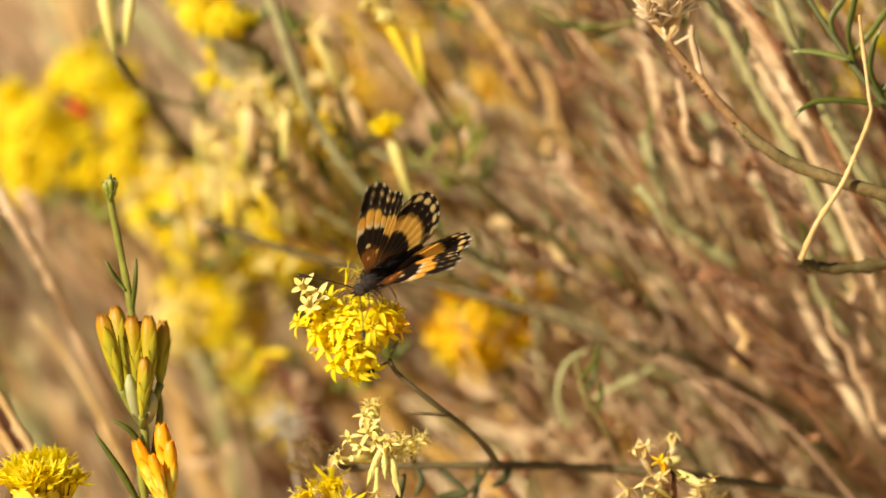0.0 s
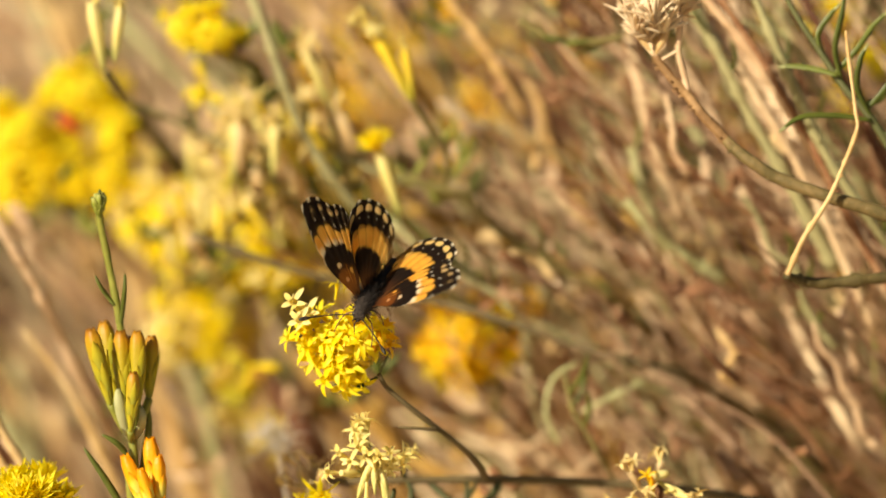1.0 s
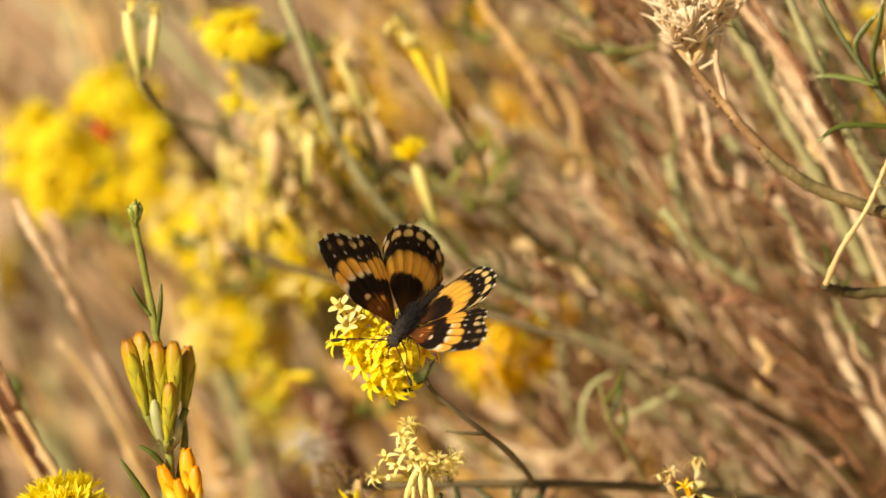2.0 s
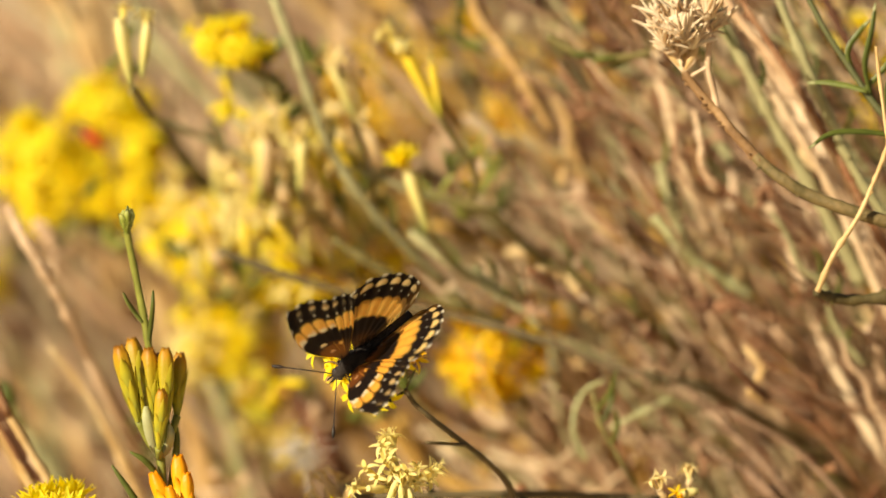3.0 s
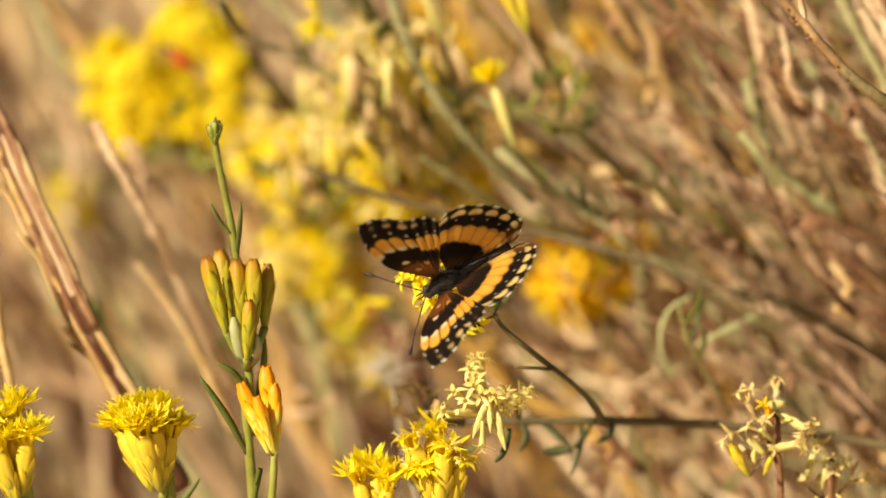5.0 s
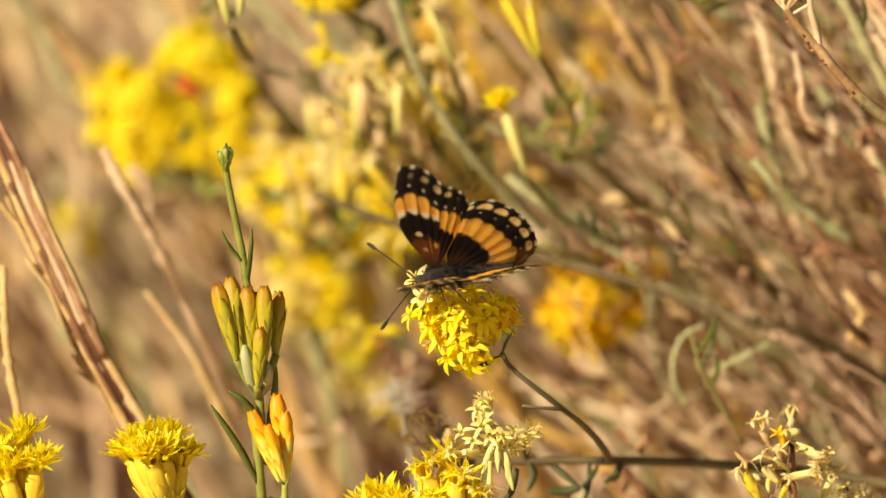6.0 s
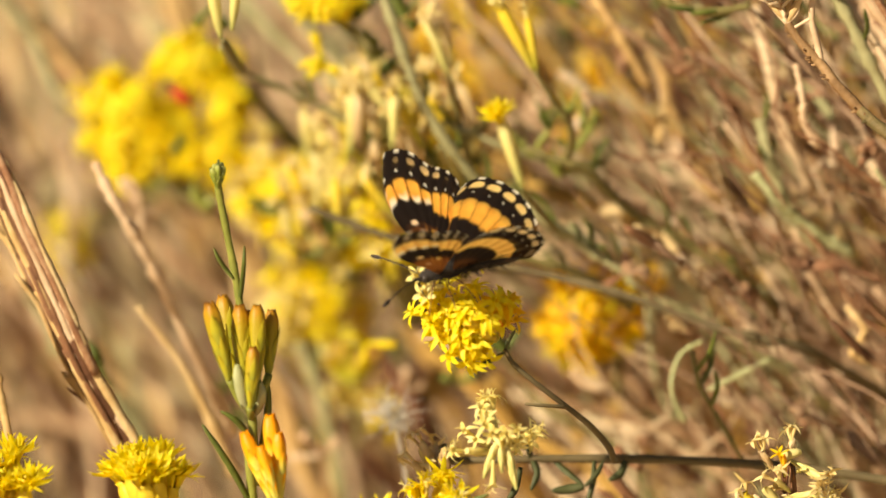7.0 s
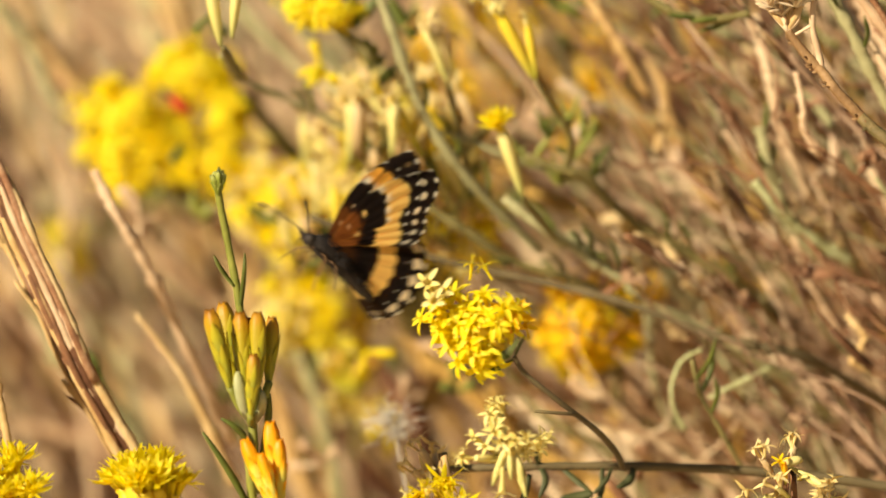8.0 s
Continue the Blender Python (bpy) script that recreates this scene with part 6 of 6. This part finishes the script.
    tube(bm, [Vector(p) * MM for p in ((4.9, 0, -0.4), (5.5, 0, -1.4), (5.1, 0, -3.0), (4.6, 0, -4.4))], 0.13, 0.08, 5, 4, 0, rng)
    part("proboscis", bm, horn, hd)
    wings = {}
    for fore in (True, False):
        for side in (-1, 1):
            nm = "forewing" if fore else "hindwing"
            ob = new(nm, wing_mesh(nm, fore, side))
            ob.parent = t
            tagged(ob, "black wing with an orange band and white dots" if fore else "rounded wing with orange band and chequered edge")
            wings[(fore, side)] = ob
    return t, wings


fly, wings = butterfly()

def hinged(fore, side, lift, sweep):
    """A wing's pose on the body: side +1 is left, lift and sweep in degrees."""
    hinge = pose((1.5 if fore else -0.5) * MM, side * 0.8 * MM, 0.1 * MM)
    return hinge @ pose(0, 0, 0, side * lift) @ pose(0, 0, 0, 0, 0, -side * sweep * (1 if fore else 0.4))


def swung(x, z):
    """The branch, swung x mm across and z mm up from its rest."""
    return Matrix.Translation(branch_home + Vector((x * MM, 0, 0)) + RISE * (z * MM))


branch_home = branch.location.copy()


def motions():
    walk(fly, [
        (0.0, pose(-0.0120, -0.0051, 0.6155, -42.5, 22.9, -136.6)),
        (0.2, pose(-0.007, -0.0051, 0.6141, -30.0, 16.9, -119.2)),
        (0.3, pose(-0.0075, -0.0053, 0.6127, -31.2, 12.5, -122.0)),
        (0.4, pose(-0.0103, -0.0054, 0.6125, -27.3, 20.4, -124.0)),
        (0.5, pose(-0.0130, -0.0054, 0.6137, -36, 41.2, -131.5)),
        (0.6, pose(-0.013, -0.0051, 0.6141, -30.0, 25.0, -119.7)),
        (0.8, pose(-0.0072, -0.0053, 0.6126, -26.6, 26.7, -121.5)),
        (1.0, pose(-0.0112, -0.0052, 0.6142, -22, 29.8, -115.9)),
        (1.1, pose(-0.0115, -0.0049, 0.615, -17.1, 12.9, -114.3)),
        (1.3, pose(-0.0111, -0.0048, 0.6156, -20.6, 16.5, -118.4)),
        (1.5, pose(-0.0133, -0.0057, 0.6118, -32.5, 47.5, -131.2)),
        (1.7, pose(-0.0102, -0.0054, 0.6134, -27.3, 33.9, -125.5)),
        (2.0, pose(-0.011, -0.0079, 0.6119, -29.0, 29.8, -126.2)),
        (2.25, pose(-0.0123, -0.011, 0.6112, -35.3, 32.1, -134.5)),
        (2.5, pose(-0.0136, -0.0141, 0.6105, -42.1, 33.5, -143.2)),
        (2.8, pose(-0.0153, -0.0179, 0.6105, -50.9, 39.4, -154.9)),
        (2.9, pose(-0.0178, -0.0161, 0.6092, -62.0, 31.5, -156.9)),
        (3.0, pose(-0.0182, -0.0152, 0.6088, -67.6, 38.5, -167.5)),
        (3.2, pose(-0.0176, -0.0145, 0.6083, -79.3, 38.7, -178.1)),
        (3.5, pose(-0.0166, -0.0195, 0.6072, -100.3, 39.1, 142.9)),
        (3.8, pose(-0.0167, -0.0195, 0.6085, -98.0, 29.2, 154.1)),
        (4.0, pose(-0.0178, -0.0196, 0.6070, -92.2, 35.9, 145.8)),
        (4.2, pose(-0.0156, -0.0193, 0.6096, -90.0, 32.6, 161.8)),
        (4.5, pose(-0.0183, -0.0198, 0.6064, -88.8, 38.2, 155.6)),
        (4.7, pose(-0.0182, -0.0200, 0.6049, -89.6, 43.2, 158.7)),
        (5.0, pose(-0.0174, -0.0169, 0.6071, -80.8, 30.9, 172.0)),
        (5.3, pose(-0.0171, -0.0138, 0.6086, -74.5, 20.0, -177.4)),
        (5.8, pose(-0.0169, -0.0076, 0.6121, -71.3, -4.6, -163)),
        (6.0, pose(-0.0205, -0.0078, 0.6108, -57.5, 10.9, 179.3)),
        (6.2, pose(-0.0187, -0.0075, 0.6123, -49.5, 13.8, 158.0)),
        (6.5, pose(-0.0209, -0.0072, 0.6143, -21.8, 17.3, 178)),
        (6.7, pose(-0.0211, -0.0074, 0.6132, -35.2, 13.1, -170.9)),
        (7.0, pose(-0.0190, -0.0070, 0.6151, -22.4, 15.3, 182.8)),
        (7.2, pose(-0.0162, -0.0069, 0.6153, -40.3, 15.8, 176.5)),
        (7.5, pose(-0.0185, -0.0074, 0.6126, -27.7, 16.7, 178.8)),
        (7.6, pose(-0.0172, -0.0076, 0.6115, -41.7, 14.3, 171.5)),
        (7.8, pose(-0.0188, -0.0074, 0.6122, -31.0, 15.5, 176.5)),
        (7.9, pose(-0.0215, -0.007, 0.6148, -36.0, 12.0, 166.0)),
        (7.95, pose(-0.0303, -0.0048, 0.6169, -26.6, -21.3, 185.9)),
        (8.0, pose(-0.0404, -0.0026, 0.6187, 12.7, -41.6, -156.9)),
    ])
    walk(wings[(True, -1)], [
        (0.0, hinged(True, -1, 75.3, -8.8)),
        (0.2, hinged(True, -1, 41, -9)),
        (0.3, hinged(True, -1, 24, -11)),
        (0.4, hinged(True, -1, 20, -13)),
        (0.5, hinged(True, -1, 59.9, -9.2)),
        (0.6, hinged(True, -1, 68, 0)),
        (0.8, hinged(True, -1, 49, -5)),
        (1.0, hinged(True, -1, 56.7, -9)),
        (1.1, hinged(True, -1, 66, -5)),
        (1.3, hinged(True, -1, 30, -11)),
        (1.5, hinged(True, -1, 63.6, -7.5)),
        (1.7, hinged(True, -1, 78.4, 3.8)),
        (2.0, hinged(True, -1, 48, 0)),
        (2.25, hinged(True, -1, 70, 4)),
        (2.5, hinged(True, -1, 46, 0)),
        (2.8, hinged(True, -1, 61.8, -2)),
        (2.9, hinged(True, -1, 48, 2)),
        (3.0, hinged(True, -1, 64.5, -4.8)),
        (3.2, hinged(True, -1, 66, 5)),
        (3.5, hinged(True, -1, 71, -4.4)),
        (3.8, hinged(True, -1, 77, 0)),
        (4.0, hinged(True, -1, 67.6, -6.2)),
        (4.2, hinged(True, -1, 78, 1)),
        (4.5, hinged(True, -1, 57.1, -5.7)),
        (4.7, hinged(True, -1, 72, -2.7)),
        (5.0, hinged(True, -1, 56, -4)),
        (5.3, hinged(True, -1, 76, -2)),
        (5.8, hinged(True, -1, 60.4, -4.9)),
        (6.0, hinged(True, -1, 58.3, -8.6)),
        (6.2, hinged(True, -1, 50, -7)),
        (6.5, hinged(True, -1, 37.7, -1.9)),
        (6.7, hinged(True, -1, 39, -6)),
        (7.0, hinged(True, -1, 39.7, -3.4)),
        (7.2, hinged(True, -1, 46, -4)),
        (7.5, hinged(True, -1, 34.5, -6.1)),
        (7.6, hinged(True, -1, 46, -4)),
        (7.8, hinged(True, -1, 40, -5)),
        (7.9, hinged(True, -1, 38, -24)),
        (7.95, hinged(True, -1, 66, -19)),
        (8.0, hinged(True, -1, 106, -18)),
    ])
    walk(wings[(True, 1)], [
        (0.0, hinged(True, 1, 59.8, -14.4)),
        (0.2, hinged(True, 1, 37, -11)),
        (0.3, hinged(True, 1, 26, -11)),
        (0.4, hinged(True, 1, 25, -7)),
        (0.5, hinged(True, 1, 48.5, -8.7)),
        (0.6, hinged(True, 1, 63, 7)),
        (0.8, hinged(True, 1, 42, 0)),
        (1.0, hinged(True, 1, 48.5, -3.6)),
        (1.1, hinged(True, 1, 57, 11)),
        (1.3, hinged(True, 1, 29, -6)),
        (1.5, hinged(True, 1, 53.2, -6.2)),
        (1.7, hinged(True, 1, 69.9, -2.6)),
        (2.0, hinged(True, 1, 44, 4)),
        (2.25, hinged(True, 1, 68, 6)),
        (2.5, hinged(True, 1, 46, 2)),
        (2.8, hinged(True, 1, 61.5, -2.7)),
        (2.9, hinged(True, 1, 46, -8)),
        (3.0, hinged(True, 1, 62.3, -6.3)),
        (3.2, hinged(True, 1, 63, 5)),
        (3.5, hinged(True, 1, 66, -8.4)),
        (3.8, hinged(True, 1, 72, 4)),
        (4.0, hinged(True, 1, 61.4, -9.1)),
        (4.2, hinged(True, 1, 73, 5)),
        (4.5, hinged(True, 1, 63.1, -9.2)),
        (4.7, hinged(True, 1, 74.8, -4.9)),
        (5.0, hinged(True, 1, 58, -4)),
        (5.3, hinged(True, 1, 74, -6)),
        (5.8, hinged(True, 1, 60.8, -16.7)),
        (6.0, hinged(True, 1, 66.7, -1.3)),
        (6.2, hinged(True, 1, 58, -24)),
        (6.5, hinged(True, 1, 55.7, -5.8)),
        (6.7, hinged(True, 1, 43, 2)),
        (7.0, hinged(True, 1, 54.2, -0.4)),
        (7.2, hinged(True, 1, 49, -11)),
        (7.5, hinged(True, 1, 53.2, -6.2)),
        (7.6, hinged(True, 1, 54, -10)),
        (7.8, hinged(True, 1, 56, -14)),
        (7.9, hinged(True, 1, 22, -44)),
        (7.95, hinged(True, 1, 36, -4.3)),
        (8.0, hinged(True, 1, 58, -22.6)),
    ])
    walk(wings[(False, -1)], [
        (0.0, hinged(False, -1, 74.3, -28.4)),
        (0.2, hinged(False, -1, 43, -9)),
        (0.3, hinged(False, -1, 27, -11)),
        (0.4, hinged(False, -1, 26, -13)),
        (0.5, hinged(False, -1, 64.5, -15.6)),
        (0.6, hinged(False, -1, 70, 0)),
        (0.8, hinged(False, -1, 56, -5)),
        (1.0, hinged(False, -1, 61.1, -0.4)),
        (1.1, hinged(False, -1, 65, -5)),
        (1.3, hinged(False, -1, 39, -11)),
        (1.5, hinged(False, -1, 65.2, -20.7)),
        (1.7, hinged(False, -1, 80.2, 22.4)),
        (2.0, hinged(False, -1, 50, 0)),
        (2.25, hinged(False, -1, 70, 4)),
        (2.5, hinged(False, -1, 46, 0)),
        (2.8, hinged(False, -1, 61, 1.7)),
        (2.9, hinged(False, -1, 47, 2)),
        (3.0, hinged(False, -1, 62.9, 3.7)),
        (3.2, hinged(False, -1, 63, 5)),
        (3.5, hinged(False, -1, 72.5, -1.4)),
        (3.8, hinged(False, -1, 70, 0)),
        (4.0, hinged(False, -1, 64.9, -2.9)),
        (4.2, hinged(False, -1, 77, 1)),
        (4.5, hinged(False, -1, 54.8, 3.6)),
        (4.7, hinged(False, -1, 70.9, -3.4)),
        (5.0, hinged(False, -1, 54, -4)),
        (5.3, hinged(False, -1, 74, -2)),
        (5.8, hinged(False, -1, 68.7, -15)),
        (6.0, hinged(False, -1, 59.5, -6.9)),
        (6.2, hinged(False, -1, 47, -7)),
        (6.5, hinged(False, -1, 37.6, 5.5)),
        (6.7, hinged(False, -1, 37, -6)),
        (7.0, hinged(False, -1, 41.6, 4)),
        (7.2, hinged(False, -1, 45, -4)),
        (7.5, hinged(False, -1, 33.2, -1.5)),
        (7.6, hinged(False, -1, 46, -4)),
        (7.8, hinged(False, -1, 39, -3)),
        (7.9, hinged(False, -1, 38, -24)),
        (7.95, hinged(False, -1, 66, -19)),
        (8.0, hinged(False, -1, 102, -16)),
    ])
    walk(wings[(False, 1)], [
        (0.0, hinged(False, 1, 55.9, -5.9)),
        (0.2, hinged(False, 1, 34, -11)),
        (0.3, hinged(False, 1, 31, -11)),
        (0.4, hinged(False, 1, 32, -7)),
        (0.5, hinged(False, 1, 48.3, -4)),
        (0.6, hinged(False, 1, 68, 7)),
        (0.8, hinged(False, 1, 46, 0)),
        (1.0, hinged(False, 1, 39.5, -5.5)),
        (1.1, hinged(False, 1, 61, 11)),
        (1.3, hinged(False, 1, 36, -6)),
        (1.5, hinged(False, 1, 56.4, 11)),
        (1.7, hinged(False, 1, 78.7, 2.4)),
        (2.0, hinged(False, 1, 46, 4)),
        (2.25, hinged(False, 1, 70, 6)),
        (2.5, hinged(False, 1, 48, 2)),
        (2.8, hinged(False, 1, 59, -12.1)),
        (2.9, hinged(False, 1, 45, -8)),
        (3.0, hinged(False, 1, 60.3, -2.3)),
        (3.2, hinged(False, 1, 71, 5)),
        (3.5, hinged(False, 1, 67.8, -25)),
        (3.8, hinged(False, 1, 75, 4)),
        (4.0, hinged(False, 1, 61.7, -34.4)),
        (4.2, hinged(False, 1, 75, 5)),
        (4.5, hinged(False, 1, 63.6, -34.3)),
        (4.7, hinged(False, 1, 75.9, 8.4)),
        (5.0, hinged(False, 1, 58, -4)),
        (5.3, hinged(False, 1, 76, -6)),
        (5.8, hinged(False, 1, 57.4, -14.1)),
        (6.0, hinged(False, 1, 64.9, -13.4)),
        (6.2, hinged(False, 1, 55, -24)),
        (6.5, hinged(False, 1, 61.1, -17.8)),
        (6.7, hinged(False, 1, 43, 2)),
        (7.0, hinged(False, 1, 56.2, -6)),
        (7.2, hinged(False, 1, 52, -11)),
        (7.5, hinged(False, 1, 53.5, -21)),
        (7.6, hinged(False, 1, 53, 0)),
        (7.8, hinged(False, 1, 57, -18)),
        (7.9, hinged(False, 1, 24, -34)),
        (7.95, hinged(False, 1, 40.1, -7.5)),
        (8.0, hinged(False, 1, 67.2, -29)),
    ])
    walk(branch, [
        (0.0, swung(0, 0)),
        (0.5, swung(-0.17, -0.1)),
        (1.0, swung(0.29, -0.04)),
        (1.5, swung(0.03, -0.62)),
        (1.7, swung(2.09, 1.47)),
        (2.8, swung(0.69, -0.7)),
        (3.0, swung(-0.02, 0.32)),
        (3.5, swung(0.87, 0.06)),
        (4.0, swung(0.86, 1.25)),
        (4.2, swung(2.64, 3.37)),
        (4.5, swung(0.38, -1.37)),
        (4.7, swung(0.23, -1.92)),
        (5.8, swung(-0.31, -2.0)),
        (6.0, swung(-0.7, -3.93)),
        (6.5, swung(-0.59, -0.48)),
        (7.0, swung(0.48, -0.06)),
        (7.5, swung(1.26, -2.7)),
        (7.7, swung(0.5, -1.6)),
        (7.8, swung(0.2, -1.0)),
        (7.9, swung(-0.6, -0.5)),
        (8.0, swung(1.93, 0.0)),
    ])


motions()
